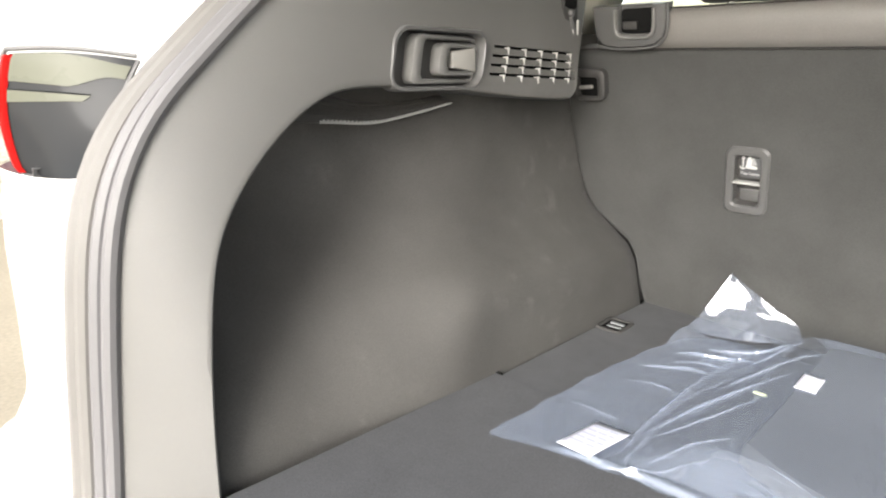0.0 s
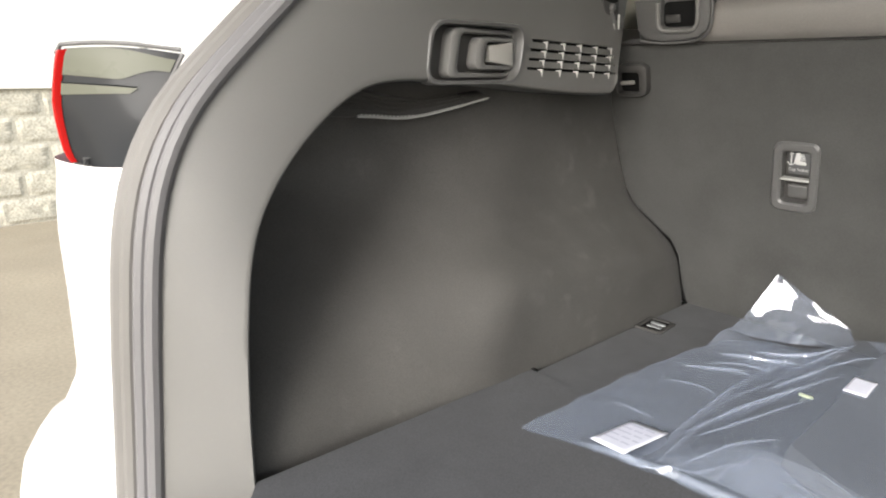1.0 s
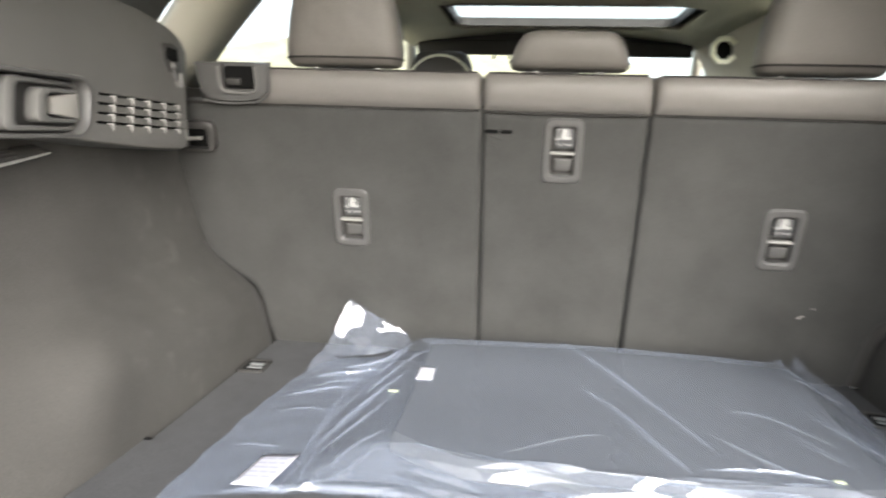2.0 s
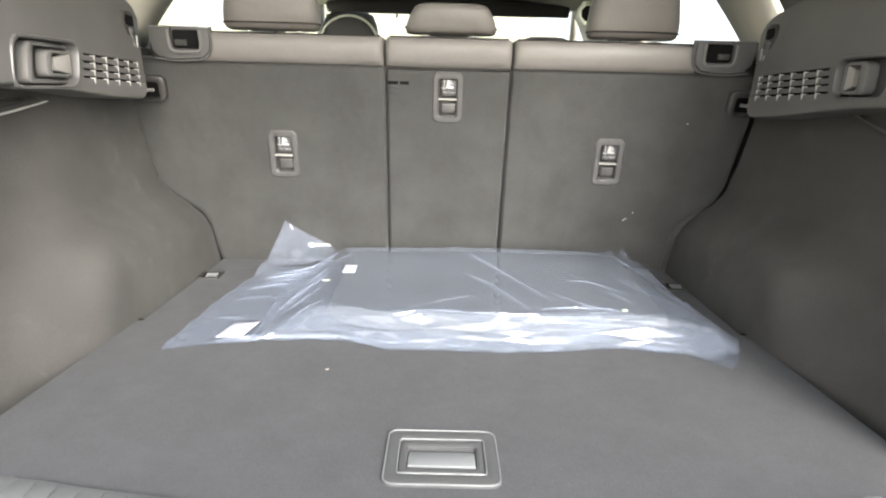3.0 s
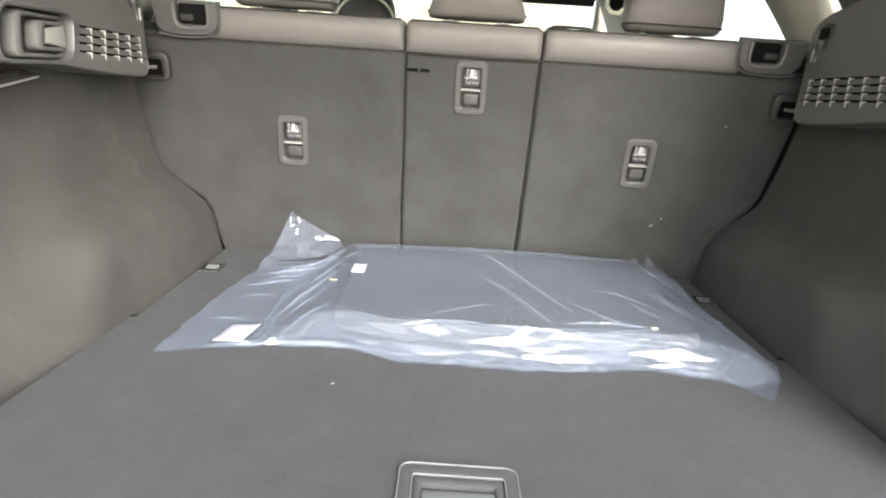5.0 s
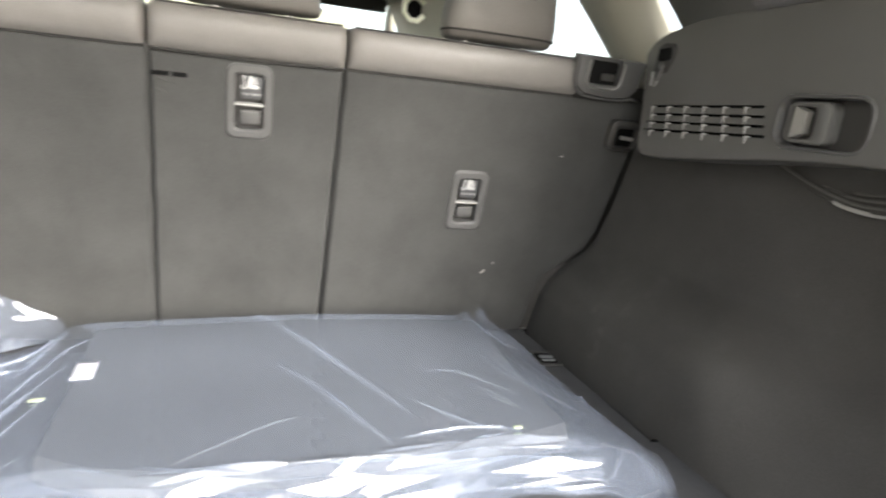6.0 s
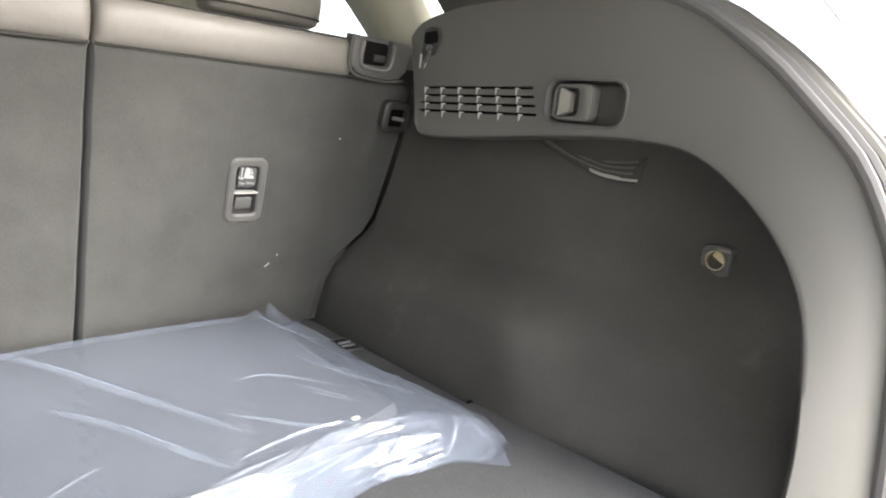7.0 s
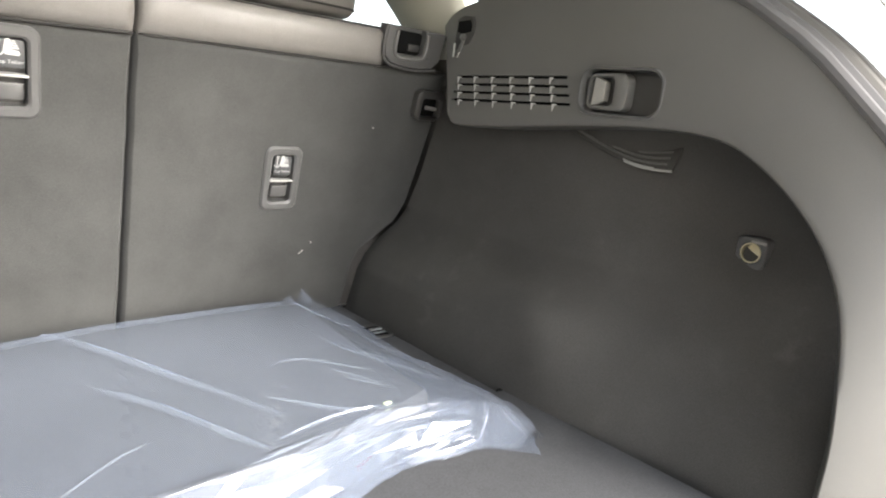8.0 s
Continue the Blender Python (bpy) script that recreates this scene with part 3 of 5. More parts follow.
def seat_lock(parent, s):
    """The release pocket on the shoulder of an outer back and the striker pocket under it."""
    m = on_seat(0.586 if s > 0 else -0.570, 1.266, 0.022)
    plate = [(-0.052, 0.032), (-0.053, 0.0), (-0.049, -0.018), (-0.036, -0.029), (-0.010, -0.033), (0.030, -0.034), (0.060, -0.030), (0.074, -0.016), (0.080, 0.032)]
    plate = [(s * x, y) for x, y in plate]
    lk = part("lock_bezel", cut(slab(plate if s > 0 else plate[::-1], -0.004, m, 0.004, None, -0.03), slab(rounded(0.060, 0.066, 0.008, 5, 0.0, 0.020), 0.02, m, 0.001, None, -0.016)), BEZEL, parent, "grey plastic seat release plate")
    rim = [(-0.034, 0.026), (-0.0345, 0.004), (-0.032, -0.011), (-0.022, -0.0175), (0.0, -0.018), (0.022, -0.0175), (0.032, -0.011), (0.0345, 0.004), (0.034, 0.026)]
    part("pocket_rim", tube([m @ (curve_at([(x, y, 0) for x, y in rim], k) + Vector((0, 0, -0.002))) for k in steps(0, 1, 32)], 0.0036, 8), RIM_GREY, lk)
    # black floors paint the shade inside the release and striker pockets
    part("lock_pocket", slab(rounded(0.062, 0.040, 0.008, 5, 0.0, 0.006), -0.014, m, 0.001, None, -0.02), BLACK, lk)
    part("lock_button", box((0.012 * s, 0.0, -0.011), (0.026, 0.012, 0.006), m, 0.002), DARK, lk)
    ring = [m @ Vector((s * a, b, -0.006)) for a, b in ((-0.055, 0.034), (-0.056, 0.000), (-0.050, -0.022), (-0.030, -0.034), (0.03, -0.037), (0.07, -0.032))]
    part("plate_edge", tube([curve_at(ring, k) for k in steps(0, 1, 24)], 0.0022, 8), BEZEL, lk)
    m = on_seat(s * 0.664, 1.168, 0.013)
    st = part("striker_bezel", frame_ring(rounded(0.064, 0.056, 0.014), rounded(0.044, 0.036, 0.006, 5, s * 0.004, -0.004), 0.003, m, low=-0.02), SHELL, parent, "dark plastic striker pocket")
    part("striker_pocket", slab(rounded(0.048, 0.040, 0.006, 5, s * 0.004, -0.004), -0.012, m, 0.001, None, -0.02), BLACK, st)
    # the rod's metallic gleam is painted as a pale matte colour
    part("striker_rod", tube([m @ Vector((s * -0.004, -0.004, -0.004)), m @ Vector((s * 0.022, -0.006, -0.004))], 0.0036, 8), PADDLE, st, "steel rod, its gleam put into pale colour")


def outer_seat(s):
    t = thing("rear_seatback", (s * 0.40, 1.05, FLOOR - 0.03), "upright outer rear seatback with carpet back and taupe leather shoulder", "seatback", "rear seatbacks")
    right = [(0.1405, 0.72), (0.560, 0.72), (0.566, 0.78), (0.574, 0.840), (0.590, 0.870), (0.630, 0.898), (0.668, 0.928), (0.688, 0.965), (0.700, 1.03), (0.712, 1.12), (0.714, 1.20), (0.700, 1.228), (0.1405, 1.228)]
    trim = [(0.74, 0.0), (0.84, -0.004), (0.87, -0.008), (0.93, -0.011), (0.965, -0.013), (1.03, -0.015), (1.20, -0.015), (1.215, 0.0)]
    outline = [(s * (x + (0.010 if s < 0 else lookup(trim, z)) * (x > 0.5 and 0.73 < z < 1.21)), z) for x, z in right]
    if s < 0:
        outline.reverse()
    part("carpet_back", cut(carpet_back(outline), tether_hole(s * 0.383, 1.023)), CARPET, t, "dark charcoal carpet back")
    x0, x1 = sorted((s * 0.1435, s * 0.548))
    part("leather_shoulder", leather_roll(x0, x1), LEATHER, t, "taupe leather top roll", angle=60)
    part("shoulder_core", leather_roll(*sorted((s * 0.540, s * 0.668)), None, 0.028), SHELL, t, "dark plastic shoulder behind the release plate", angle=60)
    part("top_seam", tube([(x, 0.9235, 1.2890) for x in steps(s * 0.15, s * 0.53, 6)], 0.0016, 6), PIPING, t)
    part("lower_seam", tube([(x, seat_y(1.2275) - 0.001, 1.2275) for x in steps(s * 0.144, s * 0.70, 6)], 0.0022, 6), PIPING, t)
    tether_bezel(t, s * 0.383, 1.023)
    headrest(t, s * 0.409 + (0.012 if s > 0 else 0.002), 0.208 if s > 0 else 0.218, 0.160)
    seat_lock(t, s)
    return t


outer_seat(-1)
outer_seat(1)


def middle_seat():
    t = thing("middle_seatback", (0, 1.05, FLOOR - 0.03), "narrow upright middle rear seatback with creased carpet back", "seatback", "rear seatbacks")
    outline = [(-0.1365, 0.72), (0.1350, 0.72), (0.1380, 1.0), (0.1390, 1.2235), (-0.1385, 1.2235), (-0.1375, 1.0)]
    part("carpet_back", cut(carpet_back(outline), tether_hole(0.0, 1.162)), CARPET, t, "dark charcoal carpet back")
    part("leather_shoulder", leather_roll(-0.1395, 0.1395), LEATHER, t, "taupe leather top roll", angle=60)
    part("top_seam", tube([(x, 0.9235, 1.2890) for x in steps(-0.13, 0.13, 4)], 0.0016, 6), PIPING, t)
    part("lower_seam", tube([(x, seat_y(1.2275) - 0.001, 1.2265 - 0.003 * math.cos(x * 11)) for x in steps(-0.137, 0.137, 8)], 0.0022, 6), PIPING, t)
    tether_bezel(t, 0.0, 1.162)
    headrest(t, 0.004, 0.208, 0.066, depth=0.080)
    m = on_seat(-0.112, 1.192, 0.0008)
    part("fold_slit", box((0, 0, 0), (0.048, 0.0065, 0.003), m, 0.001), BLACK, t, "open slit in the carpet")
    for x0, z0, x1, z1 in ((-0.132, 1.186, -0.098, 1.176), (-0.130, 1.170, -0.112, 1.160)):
        part("carpet_crease", tube([on_seat(x0 + (x1 - x0) * k, z0 + (z1 - z0) * k, -0.0005) @ Vector((0, 0, 0)) for k in steps(0, 1, 6)], [0.0006, 0.002, 0.003, 0.003, 0.002, 0.0012, 0.0005], 6), CARPET, t)
    part("strap_tab", box((0.002, 0.0, 0.001), (0.005, 0.006, 0.004), m, 0.001), CARPET, t)
    return t


middle_seat()
# added dark panel: gives the seatback gaps their shade by colour
solo("seat_gap_shadow", box((0, 1.105, 1.0), (1.5, 0.02, 0.55), Matrix.Identity(4)), DARK, "added dark panel standing for the shade in the seatback gaps", "panel", kind="structure")

# ---- side trims ----
LIP = [(0.150, 0.730), (0.157, 0.820), (0.169, 0.915), (0.188, 1.000), (0.219, 1.057), (0.270, 1.108), (0.330, 1.148), (0.385, 1.165), (0.480, 1.166), (0.590, 1.157), (0.720, 1.143), (0.806, 1.138), (0.830, 1.141), (0.843, 1.156)]
RIM = [(0.076, 0.720), (0.086, 0.820), (0.096, 0.920), (0.110, 1.020), (0.131, 1.090), (0.167, 1.150), (0.226, 1.210), (0.310, 1.285), (0.410, 1.352), (0.540, 1.372), (0.700, 1.370), (0.830, 1.354), (0.895, 1.336), (0.922, 1.312)]


def lip_x(z):
    return 0.578 + 0.15 * (z - FLOOR)


def trim_point(s, u, v):
    """The face of the upper trim: u along the arch, v from its lip to the outer rim; v under 0 is the roll back into the recess."""
    a = curve_at([(y, z, 0) for y, z in LIP], u)
    b = curve_at([(y, z, 0) for y, z in RIM], u)
    if s > 0:
        a.y += 0.006 * ease(0.20, 0.40, u)
        b.y += 0.012 * ease(0.33, 0.42, u) * ease(0.62, 0.50, u)
        a.x -= 0.007 * ease(0.02, 0.12, u) * ease(0.62, 0.48, u)
    else:
        a.y += 0.006 * ease(0.25, 0.45, u) + 0.005 * ease(0.62, 0.85, u)
    xa, xb = lip_x(a.y) - 0.010 * ease(0.55, 0.85, a.x), 0.662 + 0.014 * ease(0.5, 0.8, u)
    if v < 0:
        k = -v
        d = (a - b).normalized()
        back = 0.005 * math.sin(min(k, 1) * math.pi / 2)
        deep = 0.012 * (1 - math.cos(min(k, 1) * math.pi / 2)) + max(k - 1, 0) * 0.14
        return Vector((s * (xa + deep), a.x + d.x * back, a.y + d.y * back))
    p = a.lerp(b, v)
    bow = 0.004 * math.sin(math.pi * v)
    front = ease(0.58, 0.75, u)
    x = xa + (xb - xa) * (v ** (1.05 - 0.15 * front)) - bow * (1 - front)
    return Vector((s * x, p.x, p.y))


def side_trim(s):
    word = "with power socket" if s > 0 else "beside wheel housing"
    t = thing("side_trim", (s * 0.65, 0.5, FLOOR - 0.03), "dark grey cargo side trim " + word + ", vent and lever", "side trim", "cargo side trims")
    us = steps(0, 1, 66)
    vs = [-1.6, -1.0, -0.8, -0.6, -0.4, -0.2, 0.0, 0.06, 0.15, 0.28, 0.42, 0.56, 0.70, 0.84, 0.94, 1.0]
    body = solid_sheet(lambda u, v: trim_point(s, u, v), us, vs[3:], Vector((s * 0.010, 0.004, 0)))
    part("lip_return", sheet(lambda u, v: trim_point(s, u, v), us, vs[:5]), PLASTIC, t, angle=50)
    holes = slab([(x * 0.96 + (0.10 if s < 0 else 0.03) * y, y * 0.92) for x, y in rounded(lever_size(s)[1], 0.082 if s < 0 else 0.070, 0.022)], 0.05, wall_pose(s, lever_size(s)[0], lever_middle(s)), 0.001, None, -0.05)
    slots = bmesh.new()
    for r in range(4):
        slot_bar(s, vent_at(s, vent_start(s) + 0.006 - r * 0.0055, 1.2260 - r * 0.0132), vent_at(s, 0.846, 1.2260 - r * 0.0132), slots)
    up = part("upper_trim", cut(cut(body, holes), slots), PLASTIC, t, "smooth grey plastic arch trim", angle=50)
    # front end of the trim beside the seat
    end = sheet(lambda v, k: trim_point(s, 1.0, v) + Vector((s * k * 0.08, k * 0.015 + 0.006 * math.sin(k * 3.14), 0)), vs[2:], steps(0, 1, 4))
    part("front_edge", end, PLASTIC, t)

    # lining of the wheel housing and the recess behind the arch
    def house(y, z):
        h = z - FLOOR
        recess = 0.602 + 0.213 * ease(-0.02, 0.30, h) - 0.055 * ease(0.30, 0.46, h)
        far = min(max((y - 0.55) / 0.42, 0.0), 1.0)
        near = lookup([(-0.05, 0.562), (0.0, 0.567), (0.105, 0.577), (0.128, 0.583), (0.148, 0.600), (0.175, 0.642), (0.200, 0.673), (0.232, 0.691), (0.28, 0.702), (0.37, 0.716), (0.45, 0.72)], h)
        arch = near + far * (lookup([(-0.05, 0.562), (0.0, 0.567), (0.085, 0.578), (0.115, 0.592), (0.145, 0.625), (0.175, 0.664), (0.205, 0.686), (0.27, 0.702), (0.37, 0.716), (0.45, 0.72)], h) - near)
        arch -= 0.012 * far * ease(0.10, 0.17, h) if s > 0 else 0.0
        y0 = 0.31 + 0.36 * max(h - 0.12, 0.0)
        y1 = 0.50 + 0.36 * min(max(h, 0.0), 0.143) + 0.38 * max(h - 0.143, 0.0)
        t = (y - y0) / (y1 - y0)
        soft = 0.15 + 0.17 * ease(0.12, 0.26, h)
        w = sum(min(max(t + soft * k, 0.0), 1.0) ** 1.25 for k in (-1, -0.7, -0.4, -0.15, 0.15, 0.4, 0.7, 1)) / 8
        return s * (recess * (1 - w) + arch * w)
    def lining_at(y, k):
        top = lookup([(0.15, 1.00), (0.20, 1.07), (0.27, 1.13), (0.34, 1.18), (0.40, 1.21)], y)
        z = FLOOR - 0.03 + (top - FLOOR + 0.03) * k
        return (house(min(y, 1.026), z) + (s * 0.004 if y > 1.027 else 0), y if y < 0.95 else y - LEAN * (z - FLOOR) * (y - 0.95) / 0.085, z)
    lining = sheet(lining_at, [*steps(0.15, 0.40, 18), *steps(0.408, 0.70, 38), *steps(0.715, 0.95, 16), 0.99, 1.026, 1.030], steps(0, 1, 64))
    part("wheel_lining", lining, LINING, t, "dark felt-faced wheel housing lining, lightly scuffed", angle=60)
    # vent grille
    # black sheet behind the slots carries their inner shade as colour
    g = part("vent_grille", sheet(lambda y, z: vent_at(s, y, z, -0.009), steps(vent_start(s) - 0.02, 0.856, 4), steps(1.168, 1.236, 3)), BLACK, t, "row of vent slots with small fins")
    rows, cols = 4, 5 if s < 0 else 6
    fin = fin_mesh(s)
    for r in range(rows):
        for c in range(cols):
            ob = new("fin", fin)
            ob.parent = g
            p = vent_at(s, vent_start(s) + 0.036 + c * (0.806 - vent_start(s)) / (cols - 0.95) - r * 0.0055, 1.2248 - r * 0.0132)
            ob.location = p - ORIGIN[t.name]
    lever(s, t)
    tray(s, t)
    belt_stop(s, t)
    if s > 0:
        socket(t)
        hook = [Vector((0.645, 0.190, 0.748)), Vector((0.628, 0.186, 0.750)), Vector((0.618, 0.185, 0.757)), Vector((0.620, 0.185, 0.774)), Vector((0.634, 0.187, 0.784))]
        part("net_hook", tube([curve_at(hook, k) for k in steps(0, 1, 16)], 0.0032, 8), LAMP_BLACK, t, "small gloss black net hook")
    return t


FACE = []


def face_x(y, z):
    """How far out the face of the upper trim lies, beside the lever and the vent."""
    if not FACE:
        FACE.extend(trim_point(1, u, v) for u in steps(0.45, 1.0, 110) for v in steps(0.0, 1.0, 40))
    near = sorted(FACE, key=lambda p: (p.y - y) ** 2 + (p.z - z) ** 2)[:4]
    w = [1 / (1e-5 + math.hypot(p.y - y, p.z - z)) for p in near]
    return sum(p.x * k for p, k in zip(near, w)) / sum(w)


def vent_at(s, y, z, out=0.0):
    z -= 0.035 * (y - 0.60) - (0.005 if s > 0 else 0)
    return Vector((s * (face_x(y, z) - out), y, z))


def slot_bar(s, a, b, bm=None):
    m = Matrix.Translation((a + b) / 2) @ Vector((0, 1, 0)).rotation_difference(b - a).to_matrix().to_4x4()
    return box((0, 0, 0), (0.030, (b - a).length, 0.0044), m, 0.0008, bm)


def fin_mesh(s):
    b = bmesh.new()
    pts = [(s * -0.0032, -0.0017, 0.0012), (s * -0.0032, 0.0017, 0.0012), (s * -0.0026, 0.0006, -0.0098), (s * -0.0026, -0.0006, -0.0098), (s * 0.006, -0.0020, 0.0008), (s * 0.006, 0.0020, 0.0008)]
    v = [b.verts.new(p) for p in pts]
    for f in ((0, 1, 2, 3), (0, 1, 5, 4), (1, 2, 5), (0, 3, 4), (2, 3, 4, 5)):
        b.faces.new([v[i] for i in f])
    return link_mesh("fin", b, FIN)


def lever_size(s):
    """The middle and the length of the lever bezel; the driver's side carries two levers."""
    return (0.537, 0.177) if s < 0 else (0.512, 0.136)


def vent_start(s):
    return 0.644 if s < 0 else 0.602


def wall_pose(s, y, z, out=0.0):
    """A fitting on the upper trim: x towards the front of the car, y up, z into the cargo space."""
    z += 0.008 if s > 0 else 0
    p = Vector((s * (face_x(y, z) - out), y, z))
    return Matrix(((0, s * 0.06, -s, p.x), (1, 0, 0, p.y), (0, 1, 0, p.z), (0, 0, 0, 1)))


def lever_middle(s):
    return 1.204 if s < 0 else 1.206


def lever(s, parent):
    mid, long = lever_size(s)
    high = 0.082 if s < 0 else 0.070
    m = wall_pose(s, mid, lever_middle(s))
    lean = 0.19 if s < 0 else 0.03
    # the rear side of the bezel leans
    outer = [(x + lean * y, y) for x, y in rounded(long, high, 0.024)]
    inner = [(x * 0.93 + lean * y, y * 0.85) for x, y in rounded(long, high, 0.022)]
    lv = part("lever_bezel", frame_ring(outer, inner, 0.0035, m, low=-0.022, soft=0.0025), BEZEL, parent, "rounded grey lever bezel")
    part("lever_pocket", slab([(x * 1.02, y * 1.02) for x, y in inner], -0.018, m, 0.002, None, -0.024), SHELL, lv)
    slant = 0.24 if s < 0 else 0.03

    def guard(name, x0, x1, w0, w1, high, wide):
        """A C-shaped guard, proud at its rear end and sunk at the other."""
        turn = m @ Matrix.Translation((x0, 0, 0.001)) @ Matrix.Rotation(radians(7), 4, "Y") @ Matrix.Translation((-x0, 0, 0))
        o = [(x + (x0 + x1) / 2 + slant * y, y) for x, y in rounded(x1 - x0, high, 0.012)]
        i = [(x + (w0 + w1) / 2 + slant * y, y) for x, y in rounded(w1 - w0, wide, 0.009)]
        part(name, frame_ring(o, i, 0.001, turn, low=-0.018), RIM_GREY, lv)
    if s < 0:
        guard("lever_guard", -0.050, 0.084, -0.033, 0.081, 0.064, 0.051)
        guard("lever_frame", -0.002, 0.082, 0.015, 0.079, 0.043, 0.031)
        x0, x1, high = 0.026, 0.074, 0.032
    else:
        guard("lever_frame", -0.011, 0.058, 0.011, 0.055, 0.052, 0.040)
        x0, x1, high = 0.027, 0.047, 0.040
    pad = [(x0, -high * 0.34), (x1, -high * 0.52), (x1, high * 0.52), (x0, high * 0.34)]
    part("paddle", slab(pad, -0.004, m, 0.003, None, -0.017), PADDLE, lv, "pale grey release paddle")


def tray(s, parent):
    """A small ribbed pocket under the lever, with a toothed pale edge."""
    path = [(s * 0.745, 0.355, 1.124), (s * 0.742, 0.42, 1.120), (s * 0.735, 0.485, 1.116), (s * 0.722, 0.545, 1.125), (s * 0.700, 0.615, 1.142)]
    if s > 0:
        path = [(s * 0.746, 0.466, 1.110), (s * 0.743, 0.500, 1.109), (s * 0.738, 0.536, 1.114), (s * 0.728, 0.592, 1.134), (s * 0.700, 0.672, 1.176)]
    front = [curve_at(path, k) for k in steps(0, 1, 30)]
    b = bmesh.new()
    loops([front, [p + Vector((s * 0.035, 0.0, 0.048 * (1 - i / 30) + 0.012)) for i, p in enumerate(front)]], None, b, cap=False, closed=False)
    tr = part("tray", b, LINING, parent, "dark ribbed pocket", solid=0.003)
    for k in range(4):
        part("rib", tube([p + Vector((s * (0.006 + 0.007 * k) - s * 0.003, 0, (0.008 + 0.009 * k) * (1 - i / 34) + 0.002)) for i, p in enumerate(front[3:27])], 0.0022, 6), LINING if s < 0 else PLASTIC, tr)
    part("tray_edge", tube(front[6:] if s < 0 else front[:17], [0.0022] * 20 + [0.0017] * 4 + [0.0008], 6), FIN, tr, "pale pocket edge")
    teeth = bmesh.new()
    for k in range(14):
        p = curve_at(path, 0.22 + 0.34 * k / 14)
        box(p + Vector((-s * 0.001, 0, 0.0022)), (0.002, 0.0028, 0.003), None, 0.0006, teeth)
    part("tray_teeth", teeth, FIN, tr)


def belt_stop(s, parent):
    """A recess at the front edge of the trim with a round bolt and a bright bent lip."""
    m = wall_pose(s, 0.853, 1.284, 0.001)
    pts = [(0.022, 0.030), (0.006, 0.036), (-0.012, 0.034), (-0.021, 0.024), (-0.023, 0.006), (-0.016, -0.012), (-0.012, -0.034), (0.022, -0.036)]
    # flat plates: dark and black colours stand for the shade of the recess
    bs = part("belt_stop", slab(pts, 0.0015, m, 0.003, None, -0.01), DARK, parent, "belt guide recess, its shade put into dark plates")
    part("recess_shade", slab([(0.018, 0.026), (-0.012, 0.028), (-0.018, 0.018), (-0.017, 0.008), (0.004, 0.004), (0.018, 0.008)], 0.0026, m, 0.002, None, -0.004), BLACK, bs)
    ball = [[(0.0065 * k * math.cos(a), 0.0065 * k * math.sin(a), d) for a in steps(0, 2 * math.pi * 15 / 16, 15)] for k, d in ((1.0, 0.0), (1.0, 0.003), (0.8, 0.0055), (0.4, 0.007), (0.05, 0.0074))]
    part("bolt", loops(ball, m @ Matrix.Translation((0.000, -0.002, 0.001))), BEZEL, bs)
    part("stop_lip", tube([m @ Vector((x, y, 0.003)) for x, y in ((0.020, -0.012), (0.019, -0.035), (0.006, -0.036), (0.004, -0.022))], 0.0020, 8), FIN, bs, "bright bent lip")
    part("belt_hook", tube([m @ Vector((x, y, 0.003)) for x, y in ((-0.002, -0.008), (0.003, -0.018), (0.006, -0.028))], [0.003, 0.004, 0.0025], 8), BEZEL, bs)


def socket(parent):
    p = Vector((0.797, 0.348, 1.010))
    m = Matrix(((0, 0, -1, p.x), (1, 0, 0, p.y), (0, 1, 0, p.z), (0, 0, 0, 1))) @ Matrix.Rotation(radians(6), 4, "Y")
    sk = part("socket_plate", frame_ring(rounded(0.044, 0.046, 0.010), rounded(0.030, 0.030, 0.0149), 0.006, m, low=-0.02), BEZEL, parent, "square grey socket plate")
    ring = [[(0.0148 * k * math.cos(a), 0.0148 * k * math.sin(a), d) for a in steps(0, 2 * math.pi * 23 / 24, 23)] for k, d in ((1.0, 0.0), (1.0, 0.006), (0.88, 0.006), (0.86, -0.02))]
    part("socket_ring", loops(ring, m, None, cap=False), BRASS, sk, "brass-lined power socket")
    part("socket_pin", slab(rounded(0.024, 0.024, 0.0119), -0.004, m, 0.001, None, -0.02), BRASS, sk)
    part("socket_cap", box((-0.010, 0.017, 0.006), (0.022, 0.004, 0.004), m, 0.001), PADDLE, sk)


for side in (-1, 1):
    side_trim(side)


# ---- weatherstrip round the opening ----
def opening_path(s, out, back):
    pts = []
    for u in steps(0, 0.76, 30):
        p = trim_point(s, u, 1.0)
        pts.append(Vector((p.x + s * out, p.y - back, p.z)))
    top = pts[-1]
    for k in steps(0.1, 1, 8):
        pts.append(Vector((s * (0.675 + out - 0.10 * k), top.y + 0.26 * k, top.z + 0.30 * k)))
    return pts


def weatherstrip():
    t = thing("weatherstrip", (0, 0.1, FLOOR - 0.08), "grey rubber seal round the tailgate opening", "door seal")
    for s in (-1, 1):
        for name, out, back, r, mat in (("seal_flange", 0.001, 0.004, 0.0095, SEAL_PALE), ("seal_web", 0.009, 0.013, 0.0100, SEAL_PALE), ("seal_bulb", 0.016, 0.022, 0.0105, SEAL_TAUPE), ("seal_lip", 0.024, 0.030, 0.0088, SEAL_TAUPE)):
            part(name, tube(opening_path(s, out, back), r, 10), mat, t)
    low = [(x, lookup(SILL_OUT, abs(x)) - 0.033, FLOOR - 0.048) for x in steps(-0.66, 0.66, 40)]
    part("seal_bulb", tube(low, 0.011, 10), RUBBER, t)
    part("seal_lip", tube([(x, y - 0.018, z - 0.012) for x, y, z in low], 0.008, 10), SILL, t)


